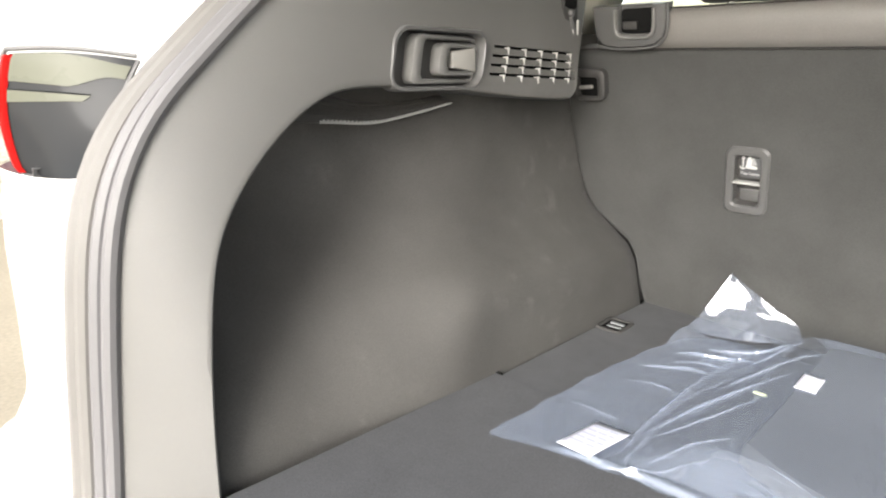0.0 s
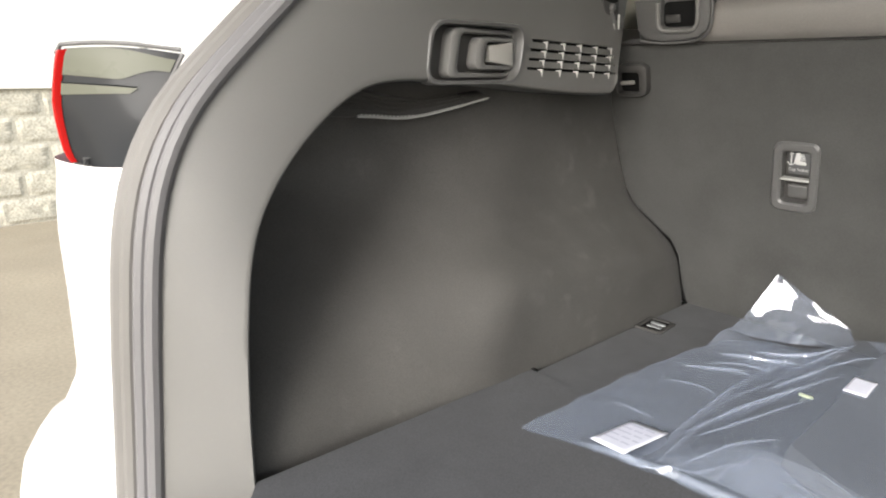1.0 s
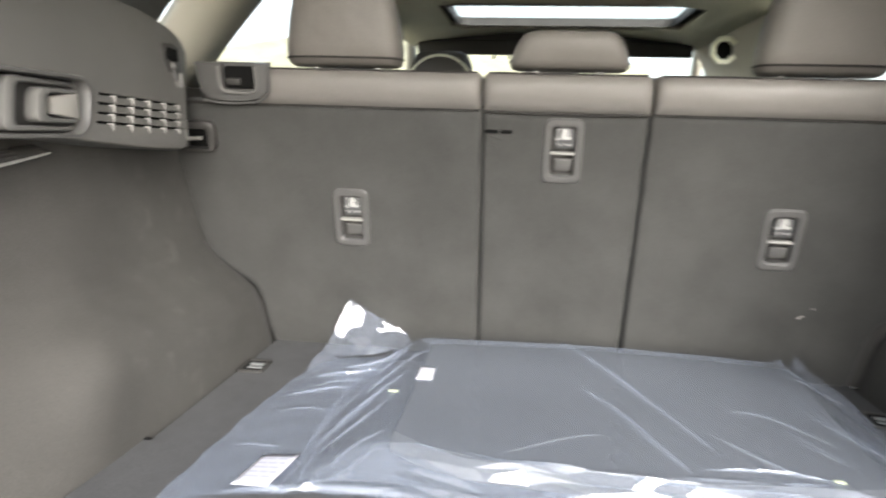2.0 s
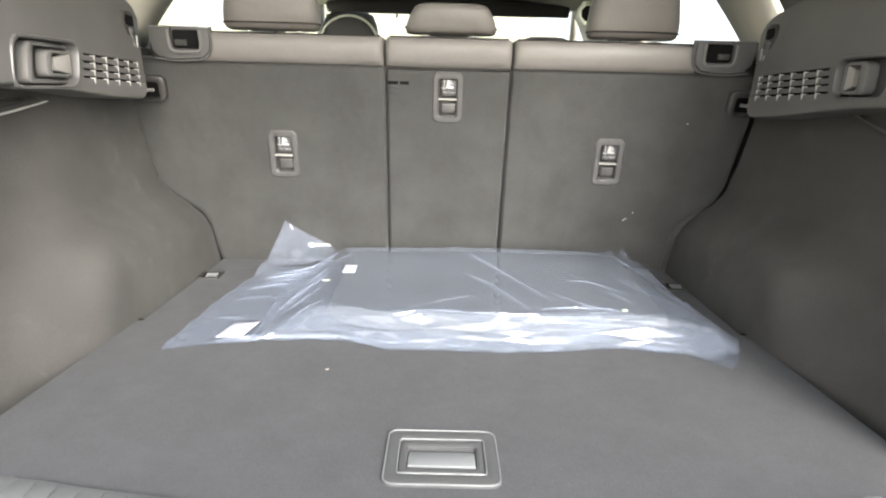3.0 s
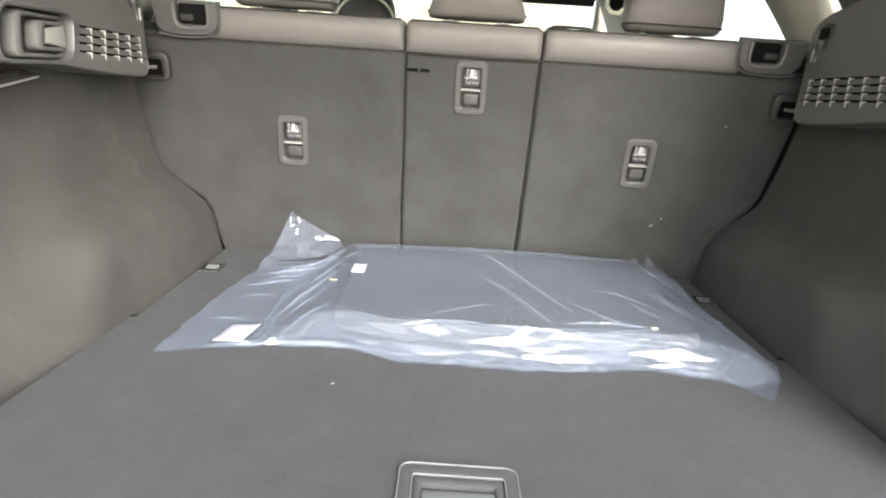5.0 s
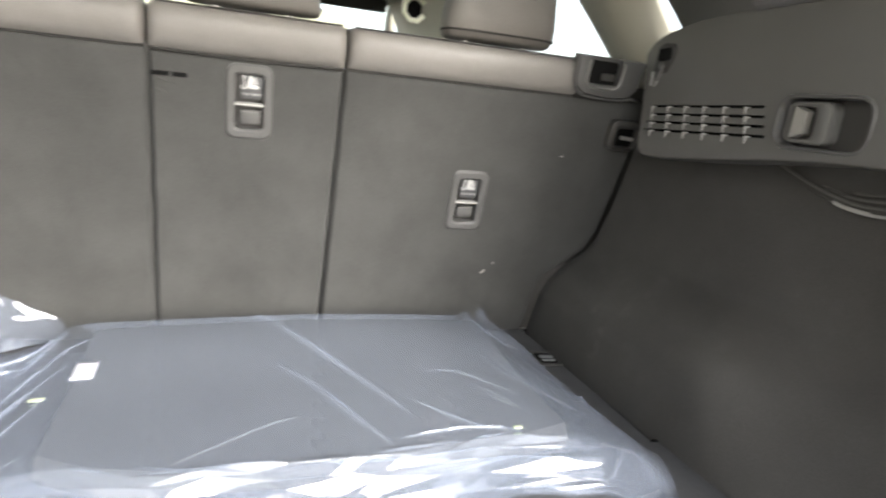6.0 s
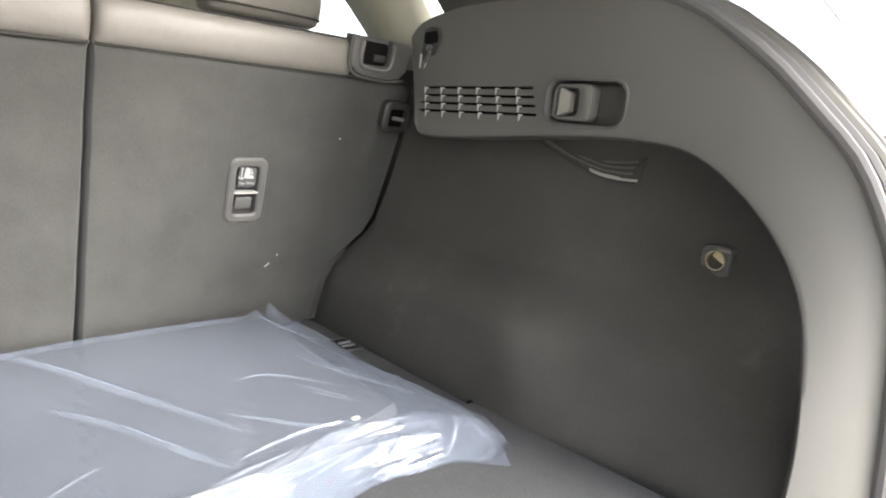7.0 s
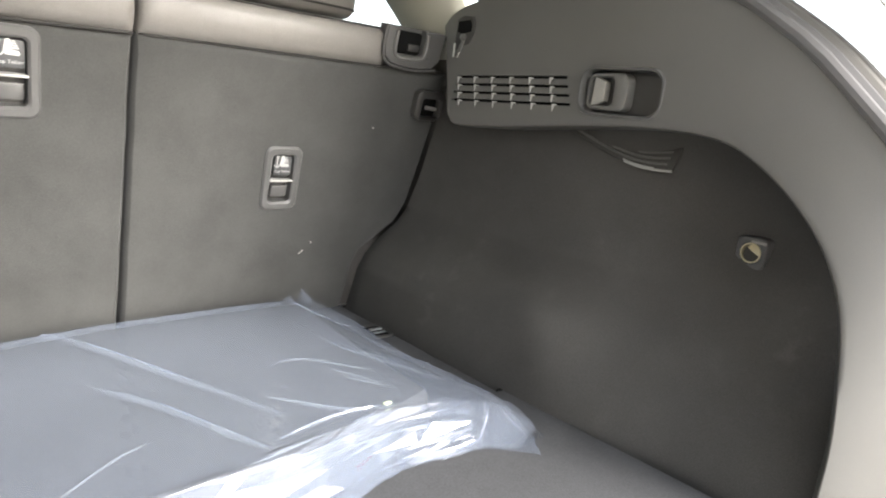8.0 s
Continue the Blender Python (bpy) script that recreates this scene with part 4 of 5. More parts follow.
weatherstrip()

# ---- tail lamps and white bodywork ----
def tail_lamp(s):
    t = thing("tail_lamp", (s * 0.76, 0.10, 1.07), "gloss black tail lamp with red lens edge, on white bodywork", "tail lamp", "tail lamps")
    inner = [(0.700, 0.103, 1.083), (0.700, 0.118, 1.110), (0.700, 0.138, 1.146), (0.700, 0.158, 1.182), (0.700, 0.167, 1.197)]
    outer = [(0.780, 0.071, 1.081), (0.782, 0.063, 1.098), (0.784, 0.060, 1.146), (0.780, 0.068, 1.192), (0.778, 0.073, 1.202)]
    def at(u, v, out=0.0):
        a, b = curve_at(inner, v), curve_at(outer, v)
        p = a.lerp(b, u)
        bow = 0.003 * math.sin(math.pi * min(max(u, 0), 1)) + out
        return Vector((s * (p.x - bow * 0.5), p.y - bow, p.z + 0.004 * math.sin(math.pi * u) * (v - 0.5) * 2))
    part("housing", sheet(lambda u, v: at(u, v), steps(0, 1, 12), steps(0, 1, 12)), LAMP_BLACK, t, "gloss black inner face", angle=60)
    def lens(k, v):
        v = 0.10 + 0.82 * v
        if k < 0.5:
            return at(0.95 + 0.10 * k, v, 0.001 + 0.0045 * math.sin(k * math.pi))
        return at(1.0, v, 0.0055) + Vector((s * (k - 0.5) * 0.16, (k - 0.5) ** 1.5 * 0.30, 0))
    part("lens", sheet(lens, steps(0, 1, 16), steps(0, 1, 10)), LAMP_RED, t, "red lens edge", angle=60)
    top = [at(u, 1.0, 0.003) + Vector((0, 0, 0.004)) for u in steps(0.0, 1.0, 10)]
    part("top_gasket", tube([*top, at(1.05, 1.0, 0.002) + Vector((s * 0.004, 0, -0.004)), at(1.05, 0.92) + Vector((s * 0.008, 0.004, 0))], 0.0022, 8), RUBBER, t)
    part("bottom_gasket", tube([at(u, 0.0, 0.002) for u in steps(0.0, 1.0, 10)] + [at(1.06, 0.06) + Vector((s * 0.006, 0.003, 0))], 0.0034, 8), RUBBER, t)
    def upper(u, k):
        low = 0.632 + 0.018 * u + 0.085 * ease(0.45, 0.10, u)
        high = 0.985 - 0.13 * ease(0.72, 0.0, u)
        return at(0.03 + 0.93 * u, low + (high - low) * k, 0.0012)
    part("pale_upper_panel", sheet(upper, steps(0, 1, 14), steps(0, 1, 6)), LAMP_PALE, t, "pale grey-green upper panel", angle=60)
    part("pale_bar", sheet(lambda u, k: at(0.96 - (0.72 - 0.05 * (1 - k)) * (1 - u), 0.598 + 0.008 * u - (0.032 + 0.025 * u) * (1 - k), 0.0012), steps(0, 1, 10), steps(0, 1, 3)), LAMP_PALE, t, "pale wedge-shaped bar", angle=60)
    part("bar_line", tube([at(0.95 - 0.70 * k, 0.613 - 0.008 * k, 0.0016) for k in steps(0, 1, 10)], 0.0007, 6), LAMP_BLACK, t)
    # pale sliver along the bottom: a reflection in the gloss black, painted on
    part("lower_reflection", sheet(lambda u, k: at(0.06 + 0.74 * u, 0.012 + (0.030 + 0.035 * u * ease(1.0, 0.8, u)) * k, 0.0012), steps(0, 1, 10), steps(0, 1, 2)), LAMP_PALE, t, angle=60)
    part("inner_edge", tube([at(0.0, v, 0.001) for v in steps(0, 1, 10)], 0.0022, 6), RUBBER, t)
    mark = bmesh.new()
    c = at(0.74, 0.13, 0.001)
    for dx, dz, w, h in ((0, 0.004, 0.011, 0.0008), (0, -0.004, 0.011, 0.0008), (-0.0055, 0, 0.0008, 0.008), (0.0055, 0, 0.0008, 0.008), (-0.001, 0, 0.0008, 0.005), (0.002, 0, 0.0008, 0.005)):
        box(c + Vector((s * -0.35 * dx - s * 0.001, dx * -0.6 - 0.001, dz)), (w * 0.5 + 0.0008, w * 0.5 + 0.0008, h), None, 0, mark)
    part("moulded_mark", mark, RUBBER, t)


def car_body():
    t = thing("car_body", (0, 1.8, 0.2), "white car bodywork with open rear, clean paint", "car body")
    for s in (-1, 1):
        # rear corner panel below and round the lamp
        def corner(u, z):
            pts = [(0.672, 0.150), (0.690, 0.105), (0.715, 0.075), (0.76, 0.060), (0.83, 0.056), (0.875, 0.085), (0.91, 0.16), (0.93, 0.30), (0.94, 0.6), (0.94, 1.2), (0.94, 3.9)]
            p = curve_at([(x, y, 0) for x, y in pts], u)
            tuck = 0.9 * max(z - 1.20, 0) ** 1.1 * (1 if p.x < 0.95 else 1)
            bulge = lookup([(0.30, -0.02), (0.50, -0.10), (0.60, -0.105), (0.68, -0.097), (0.72, -0.086), (0.75, -0.066), (0.78, -0.038), (0.82, -0.017), (0.84, -0.013), (0.97, -0.009), (1.02, -0.009), (1.07, 0.0)], z)
            near = ease(0.5, 0.0, p.y)
            return Vector((s * (p.x + (0.02 if z < 0.78 else 0) * near), p.y + bulge * near + tuck * near, z))
        us = [*steps(0, 0.6, 26), *steps(0.64, 1, 8)]
        part("quarter_panel", sheet(corner, us, [0.30, 0.42, 0.50, 0.58, 0.64, 0.68, 0.70, 0.72, 0.735, 0.75, 0.765, 0.78, 0.80, 0.82, 0.84, 0.92, 1.0, 1.04, 1.072, 1.086]), WHITE_PAINT, t, angle=60)
        side = sheet(lambda u, z: Vector((s * (0.94 - 0.35 * max(z - 1.10, 0)), 0.30 + u, z)), steps(0, 3.6, 6), [1.068, 1.15, 1.25])
        part("belt_panel", side, WHITE_PAINT, t)
        pillar = sheet(lambda u, v: Vector((s * (0.705 + 0.16 * u - 0.11 * v), 0.10 + 0.08 * u * u + 0.14 * v + 0.42 * v * v + 0.06 * (1 - u), 1.205 + 0.45 * v)), steps(0, 1, 8), steps(0, 1, 8))
        part("rear_pillar", pillar, WHITE_PAINT, t, angle=60)
    bumper = sheet(lambda x, k: Vector((x, *[(lookup(SILL_OUT, abs(x)) - 0.056, FLOOR - 0.068), (lookup(SILL_OUT, abs(x)) - 0.068, FLOOR - 0.086), (-0.105 + 0.12 * (x / 0.9) ** 4, 0.655), (-0.125 + 0.12 * (x / 0.9) ** 4, 0.62), (-0.13 + 0.12 * (x / 0.9) ** 4, 0.50), (-0.06 + 0.12 * (x / 0.9) ** 4, 0.30)][k])), steps(-0.90, 0.90, 40), range(6))
    part("bumper", bumper, WHITE_PAINT, t, angle=60)
    jamb = sheet(lambda x, k: Vector((x, lookup(SILL_OUT, abs(x)) + (0.01, -0.06)[k], FLOOR - 0.062)), steps(-0.70, 0.70, 20), range(2))
    part("sill_jamb", jamb, WHITE_PAINT, t)
    part("roof_skin", sheet(lambda x, y: Vector((x, y, 1.70 - 0.06 * (x / 0.6) ** 2 - 0.10 * ease(1.2, 0.55, y))), steps(-0.60, 0.60, 10), [*steps(0.62, 1.93, 8)]), WHITE_PAINT, t, angle=60)
    part("underbody", box((0, 2.0, 0.42), (1.75, 3.7, 0.2), None, 0.03), BLACK, t)
    return t


for side in (-1, 1):
    tail_lamp(side)
car_body()


def tailgate():
    """The raised tailgate over the load space: out of view, added to block light from above."""
    t = thing("tailgate", (0, 0.1, 1.66), "raised white tailgate with grey inner trim, out of view overhead", "tailgate")
    def skin(x, k, up):
        y = 0.64 - 1.05 * k
        return Vector((x * (1 - 0.08 * k), y, 1.695 + 0.20 * k - 0.10 * k * k - 0.05 * (x / 0.6) ** 2 * (1 - 0.5 * k) + up))
    part("outer_skin", sheet(lambda x, k: skin(x, k, 0.04), steps(-0.66, 0.66, 10), steps(0, 1, 10)), WHITE_PAINT, t, angle=60)
    part("inner_trim", sheet(lambda x, k: skin(x, k, -0.01), steps(-0.64, 0.64, 10), steps(0, 0.98, 10)), PLASTIC, t, angle=60)
    for s in (-1, 1):
        part("gas_strut", tube([(s * 0.60, 0.42, 1.36), (s * 0.575, 0.22, 1.745)], 0.010, 8), DARK, t)


tailgate()


# ---- cabin beyond the seats ----
def cabin():
    # ceiling with an open glass panel
    def roof(x, y):
        return Vector((x, y, 1.625 - 0.05 * (x / 0.55) ** 2 - 0.09 * ease(1.1, 0.60, y)))
    b = bmesh.new()
    xs, ys = [-0.60, -0.5, -0.385, -0.2, 0.0, 0.2, 0.455, 0.52, 0.60], [0.60, 0.72, 0.85, 1.0, 1.2, 1.5, 1.75, 1.92, 2.12, 2.32, 2.52, 2.62]
    for i in range(len(xs) - 1):
        for j in range(len(ys) - 1):
            if -0.385 <= xs[i] and xs[i + 1] <= 0.455 and 1.92 <= ys[j] < 2.32:
                continue
            b.faces.new([b.verts.new(roof(xs[p], ys[q])) for p, q in ((i, j), (i + 1, j), (i + 1, j + 1), (i, j + 1))])
    bmesh.ops.remove_doubles(b, verts=b.verts, dist=1e-4)
    solo("ceiling", b, HEADLINER, "pale grey cloth headliner", "ceiling", kind="structure", solid=0.012)
    sr = thing("sunroof", (0.035, 2.12, 1.60), "bright glass sunroof panel with a dark frame", "sunroof")
    rim = [(p[0], 2.12 + p[1]) for p in rounded(0.84, 0.41, 0.05, 5, 0.035)]
    rim_in = [(p[0], 2.12 + p[1]) for p in rounded(0.78, 0.36, 0.04, 5, 0.035)]
    part("sunroof_frame", frame_ring(rim, rim_in, 1.622, None, None, 1.592, 0.003), DARK, sr)
    rim2 = [(p[0], 2.12 + p[1]) for p in rounded(0.90, 0.47, 0.06, 5, 0.035)]
    part("sunroof_trim", frame_ring(rim2, rim, 1.606, None, None, 1.590, 0.003), PILLAR, sr, "pale trim round the sunroof")
    pane = part("pane", slab([(p[0], 2.12 + p[1]) for p in rounded(0.81, 0.39, 0.05, 5, 0.035)], 1.620, None, 0.002, None, 1.616), GLASS, sr)
    pane.visible_shadow = False
    dl = thing("dome_lamp", (0.03, 1.845, 1.595), "small pale dome lamp on the headliner", "dome lamp")
    part("lens", slab(rounded(0.19, 0.06, 0.015, 4, 0.03, 1.845), 1.612, None, 0.003, None, 1.600), PADDLE, dl)
    part("lamp_rim", frame_ring(rounded(0.21, 0.08, 0.02, 4, 0.03, 1.845), rounded(0.19, 0.06, 0.015, 4, 0.03, 1.845), 1.614, None, None, 1.600, 0.002), PILLAR, dl)

    # sides: door trims, pillars and glass
    for n, s in enumerate((-1, 1)):
        w = thing("wall_side", (s * 0.72, 1.8, 0.75), "pale pillars and door trim along the side windows", "car side", kind="structure")
        part("door_trim", sheet(lambda y, z: Vector((s * (0.76 - 0.20 * max(z - 1.1, 0)), y, z)), steps(0.90, 3.2, 8), [0.70, 1.0, 1.15, 1.26]), SEAT_DARK, w, solid=0.03)
        c = sheet(lambda v, k: Vector((s * (0.735 - 0.15 * v ** 1.3), (0.845 + 0.17 * v, 0.935 + 0.22 * v, 1.026 + 0.27 * v)[k], 1.255 + 0.36 * v)) + Vector((s * (0.0, -0.014, 0.0)[k], 0, 0)), steps(0, 1, 8), range(3))
        part("centre_pillar", c, PILLAR, w, "slanting pale pillar trim", solid=0.02)
        d = sheet(lambda v, k: Vector((s * (0.700 - 0.12 * v ** 1.3), (0.40 + 0.28 * v, 0.60 + 0.15 * v, 0.835 + 0.20 * v)[k], 1.345 + 0.28 * v)), steps(0, 1, 8), range(3))
        part("rear_pillar_trim", d, PLASTIC, w, "dark rear pillar trim", solid=0.02)
        f = sheet(lambda v, k: Vector((s * (0.735 - 0.15 * v ** 1.3), (1.80, 1.98, 2.20 if s < 0 else 2.65)[k] - 0.02 * v, 1.24 + 0.37 * v)), steps(0, 1, 6), range(3))
        part("door_pillar", f, PILLAR, w, solid=0.02)
        a = sheet(lambda v, k: Vector((s * (0.72 - 0.10 * v), (3.20, 3.28)[k] - 0.62 * v, 1.10 + 0.50 * v)), steps(0, 1, 4), range(2))
        part("front_pillar", a, PILLAR, w, solid=0.03)
        rail = sheet(lambda y, k: Vector((s * (0.605, 0.57, 0.53)[k], y, (1.60, 1.615, 1.60)[k] - 0.09 * ease(1.1, 0.60, y))), steps(0.6, 2.7, 10), range(3))
        part("roof_rail", rail, HEADLINER, w, solid=0.015)
        gl = sheet(lambda y, v: Vector((s * (0.748 - 0.15 * v ** 1.3), y, 1.25 + 0.36 * v)), steps(0.72, 3.0, 6), steps(0, 1, 5))
        pane = part("pane", gl, GLASS, w)
        pane.visible_shadow = False
        belt = [Vector((s * 0.685, 2.02, 1.56)), Vector((s * 0.66, 2.0, 1.40)), Vector((s * 0.64, 1.98, 1.20))]
        part("belt", tube(belt, 0.022, 8, None, 0.1), DARK, w)
    gh = thing("grab_handle", (0.52, 1.98, 1.42), "pale looped grab handle with a dark opening", "grab handle")
    ring = [Vector((0.525 + 0.036 * math.cos(a), 1.98, 1.472 + 0.038 * math.sin(a))) for a in steps(0.5, 5.8, 7)]
    part("loop", tube(ring, 0.009, 8), HEADLINER, gh)
    part("loop_back", slab(rounded(0.056, 0.058, 0.014, 5, 0.527, 1.472), -2.0, Matrix(((1, 0, 0, 0), (0, 0, -1, 0), (0, 1, 0, 0), (0, 0, 0, 1))), 0.002, None, -2.005), BLACK, gh)

    # front: windscreen, header, dashboard
    fr = thing("wall_front", (0, 3.0, 0.7), "windscreen with dark header and dashboard", "car front", kind="structure")
    ws = part("pane", sheet(lambda x, v: Vector((x * (1 - 0.15 * v), 3.25 - 0.62 * v + 0.08 * (1 - (x / 0.7) ** 2), 1.08 + 0.50 * v)), steps(-0.72, 0.72, 8), steps(0, 1, 6)), GLASS, fr)
    ws.visible_shadow = False
    part("header", box((0, 2.62, 1.590), (1.15, 0.10, 0.11), None, 0.02), DARK, fr)
    for s in (-1, 1):
        part("sun_visor", box((s * 0.33, 2.55, 1.545), (0.46, 0.024, 0.060), None, 0.010), DARK, fr)
    part("dashboard", box((0, 3.05, 0.93), (1.45, 0.5, 0.24), None, 0.05), SEAT_DARK, fr)
    part("firewall", box((0, 3.35, 0.65), (1.6, 0.05, 0.9)), BLACK, fr)
    # unseen floor in pale leather colour, added to bounce light upwards
    part("cabin_floor_bounce", box((0, 2.2, 0.45), (1.5, 2.3, 0.04)), LEATHER, fr)

    def front_seat(x, drop=0.0):
        t = thing("front_seat", (x, 1.95, 0.5), "dark leather front seat with a pale-edged headrest", "front seat", "front seats")
        part("backrest", box((x, 1.98, 0.95), (0.50, 0.14, 0.66), Matrix.Identity(4), 0.05, None, 3), SEAT_DARK, t)
        rings = []
        for k, kw in ((0, 0.8), (0.06, 0.95), (0.3, 1.0), (0.7, 0.93), (0.93, 0.8), (1.0, 0.6)):
            rings.append([(x + math.copysign(abs(math.cos(a)) ** 0.5, math.cos(a)) * 0.108 * kw, 1.96 + math.copysign(abs(math.sin(a)) ** 0.6, math.sin(a)) * 0.05 * min(kw, 1), 1.30 - drop + 0.150 * k) for a in steps(0, 2 * math.pi * 23 / 24, 23)])
        h = part("headrest", loops(rings), SEAT_DARK, t, angle=60)
        part("piping", tube([(x + 0.105 * math.cos(a), 1.915, 1.34 - drop + 0.095 * max(math.sin(a), -0.2)) for a in steps(-0.2, math.pi + 0.2, 20)], 0.0045, 8), HEADLINER, h, "pale headrest edge")
        for s in (-1, 1):
            part("post", tube([(x + s * 0.05, 1.96, 1.25), (x + s * 0.05, 1.96, 1.32)], 0.007, 8), STEEL, t)
    front_seat(-0.365)
    front_seat(0.37, 0.07)
    mr = thing("mirror", (-0.01, 2.6, 1.44), "pale inner mirror hanging at the windscreen", "mirror")
    part("mirror_body", box((0.0, 2.62, 1.455), (0.22, 0.03, 0.06), None, 0.014), PADDLE, mr)
    part("mirror_hoop", tube([(-0.207 + 0.034 * math.cos(a), 2.60, 1.505 + 0.045 * max(math.sin(a), 0)) for a in steps(0, math.pi, 14)], 0.006, 8), HEADLINER, mr, "pale bent hoop")
    part("mirror_stem", tube([(0, 2.64, 1.48), (0, 2.66, 1.54)], 0.008, 8), DARK, mr)


cabin()

# ---- packed mat in its clear bag ----
def packed_mat():
    """The folded mat: thicker towards its back fold, with rolled edges."""
    fr = [(-0.222, 0.620), (-0.165, 0.584), (-0.10, 0.566), (0.15, 0.560), (0.36, 0.582), (0.425, 0.600)]
    bk = [(-0.222, 0.954), (-0.19, 0.965), (0.10, 0.991), (0.30, 0.984), (0.425, 0.970)]
    def top(u, v):
        x = -0.222 + 0.647 * u
        y0, y1 = lookup(fr, x), lookup(bk, x)
        y = y0 + (y1 - y0) * v
        edge = min(0.647 * min(u, 1 - u), (y1 - y0) * min(v, 1 - v))
        roll = math.sqrt(max(0.0, 1 - (1 - min(edge / 0.007, 1.0)) ** 2))
        return (x, y, FLOOR + 0.006 + (0.0265 + 0.0125 * ease(0.72, 0.96, y)) * roll)
    us = [0, 0.004, 0.010, 0.02, *steps(0.04, 0.96, 30), 0.98, 0.990, 0.996, 1]
    vs = [0, 0.006, 0.015, 0.03, *steps(0.06, 0.94, 20), 0.97, 0.985, 0.994, 1]
    b = sheet(top, us, vs)
    rim = [e for e in b.edges if e.is_boundary]
    out = bmesh.ops.extrude_edge_only(b, edges=rim)
    for g in out["geom"]:
        if isinstance(g, bmesh.types.BMVert):
            g.co.z = FLOOR + 0.001
    return solo("packed_mat", b, MAT, "folded dark grey cargo mat inside a clear plastic bag", "floor mat")


# outline of the bag on the floor, and how high its edge lies
FRONT = [(-0.467, 0.451), (-0.382, 0.481), (-0.284, 0.502), (-0.181, 0.509), (-0.126, 0.489), (-0.088, 0.470), (-0.03, 0.475), (0.10, 0.470), (0.207, 0.483), (0.30, 0.503), (0.354, 0.495), (0.42, 0.480), (0.473, 0.431)]
LEFT = [(0.451, -0.467), (0.684, -0.458), (0.80, -0.446), (0.880, -0.431), (0.912, -0.425), (1.0, -0.42)]
RIGHT = [(0.431, 0.473), (0.48, 0.505), (0.539, 0.525), (0.62, 0.520), (0.74, 0.497), (0.88, 0.466), (1.0, 0.438)]
BACK = [(-0.44, 0.908), (-0.424, 0.915), (-0.385, 0.951), (-0.345, 0.965), (-0.30, 0.969), (-0.25, 0.964), (-0.20, 0.968), (0.10, 0.994), (0.30, 0.986), (0.40, 0.974), (0.425, 0.978), (0.446, 0.990)]
# creases: a way over the film, the half-width and the height
CREASES = [([(-0.326, 0.555), (-0.334, 0.608), (-0.335, 0.810), (-0.302, 0.935)], 0.0055, 0.0065),
           ([(-0.330, 0.560), (-0.314, 0.639), (-0.277, 0.732), (-0.226, 0.825)], 0.0035, 0.0045),
           ([(-0.322, 0.600), (-0.296, 0.690), (-0.250, 0.790)], 0.0030, 0.0035),
           ([(-0.305, 0.755), (-0.228, 0.890)], 0.0030, 0.0040), ([(-0.304, 0.844), (-0.250, 0.940)], 0.0040, 0.0050),
           ([(-0.314, 0.512), (-0.317, 0.610)], 0.0030, 0.0035), ([(-0.345, 0.495), (-0.305, 0.500), (-0.250, 0.545)], 0.0040, 0.0040),
           ([(-0.437, 0.592), (-0.368, 0.599)], 0.0040, 0.0025), ([(-0.425, 0.760), (-0.370, 0.800), (-0.335, 0.812)], 0.0045, 0.0045),
           ([(-0.405, 0.845), (-0.350, 0.872), (-0.300, 0.880)], 0.0055, 0.0065), ([(-0.375, 0.895), (-0.310, 0.915), (-0.262, 0.938)], 0.0060, 0.0075),
           ([(0.020, 0.985), (0.041, 0.960), (0.105, 0.848), (0.163, 0.736), (0.211, 0.626)], 0.0120, 0.0062),
           ([(0.046, 0.800), (0.092, 0.732), (0.132, 0.639), (0.163, 0.572)], 0.0120, 0.0066),
           ([(0.259, 0.760), (0.314, 0.751), (0.393, 0.653)], 0.0032, 0.0030), ([(0.205, 0.692), (0.242, 0.645), (0.280, 0.599), (0.331, 0.580)], 0.0042, 0.0042),
           ([(0.177, 0.581), (0.265, 0.592), (0.331, 0.580)], 0.0035, 0.0040), ([(0.329, 0.683), (0.368, 0.620)], 0.0028, 0.0028),
           ([(0.379, 0.668), (0.373, 0.605)], 0.0028, 0.0028), ([(0.359, 0.902), (0.379, 0.771), (0.419, 0.668), (0.449, 0.592)], 0.0045, 0.0042),
           ([(0.462, 0.535), (0.440, 0.505), (0.395, 0.485)], 0.0055, 0.0020), ([(0.334, 0.573), (0.366, 0.530), (0.385, 0.495)], 0.0035, 0.0045),
           ([(-0.318, 0.575), (-0.270, 0.655), (-0.232, 0.742)], 0.0030, 0.0035), ([(-0.331, 0.640), (-0.322, 0.740), (-0.286, 0.850)], 0.0030, 0.0032),
           ([(-0.296, 0.770), (-0.240, 0.862), (-0.205, 0.905)], 0.0028, 0.0032), ([(-0.420, 0.700), (-0.372, 0.722), (-0.340, 0.716)], 0.0030, 0.0026),
           ([(-0.398, 0.805), (-0.356, 0.838), (-0.318, 0.842)], 0.0032, 0.0034), ([(-0.300, 0.520), (-0.262, 0.566), (-0.222, 0.606)], 0.0030, 0.0034),
           ([(0.405, 0.955), (0.440, 0.890)], 0.0040, 0.0050), ([(-0.085, 0.560), (0.021, 0.632), (0.070, 0.650)], 0.0040, 0.0022),
           ([(0.388, 0.867), (0.396, 0.757), (0.428, 0.683)], 0.0040, 0.0036), ([(0.315, 0.725), (0.350, 0.667), (0.373, 0.613)], 0.0030, 0.0030),
           ([(0.390, 0.905), (0.462, 0.842)], 0.0036, 0.0034), ([(0.480, 0.668), (0.494, 0.682), (0.508, 0.692)], 0.0130, 0.0125)]


def ramp(a, b, x):
    k = np.clip((x - a) / (b - a), 0.0, 1.0)
    return k * k * (3 - 2 * k)


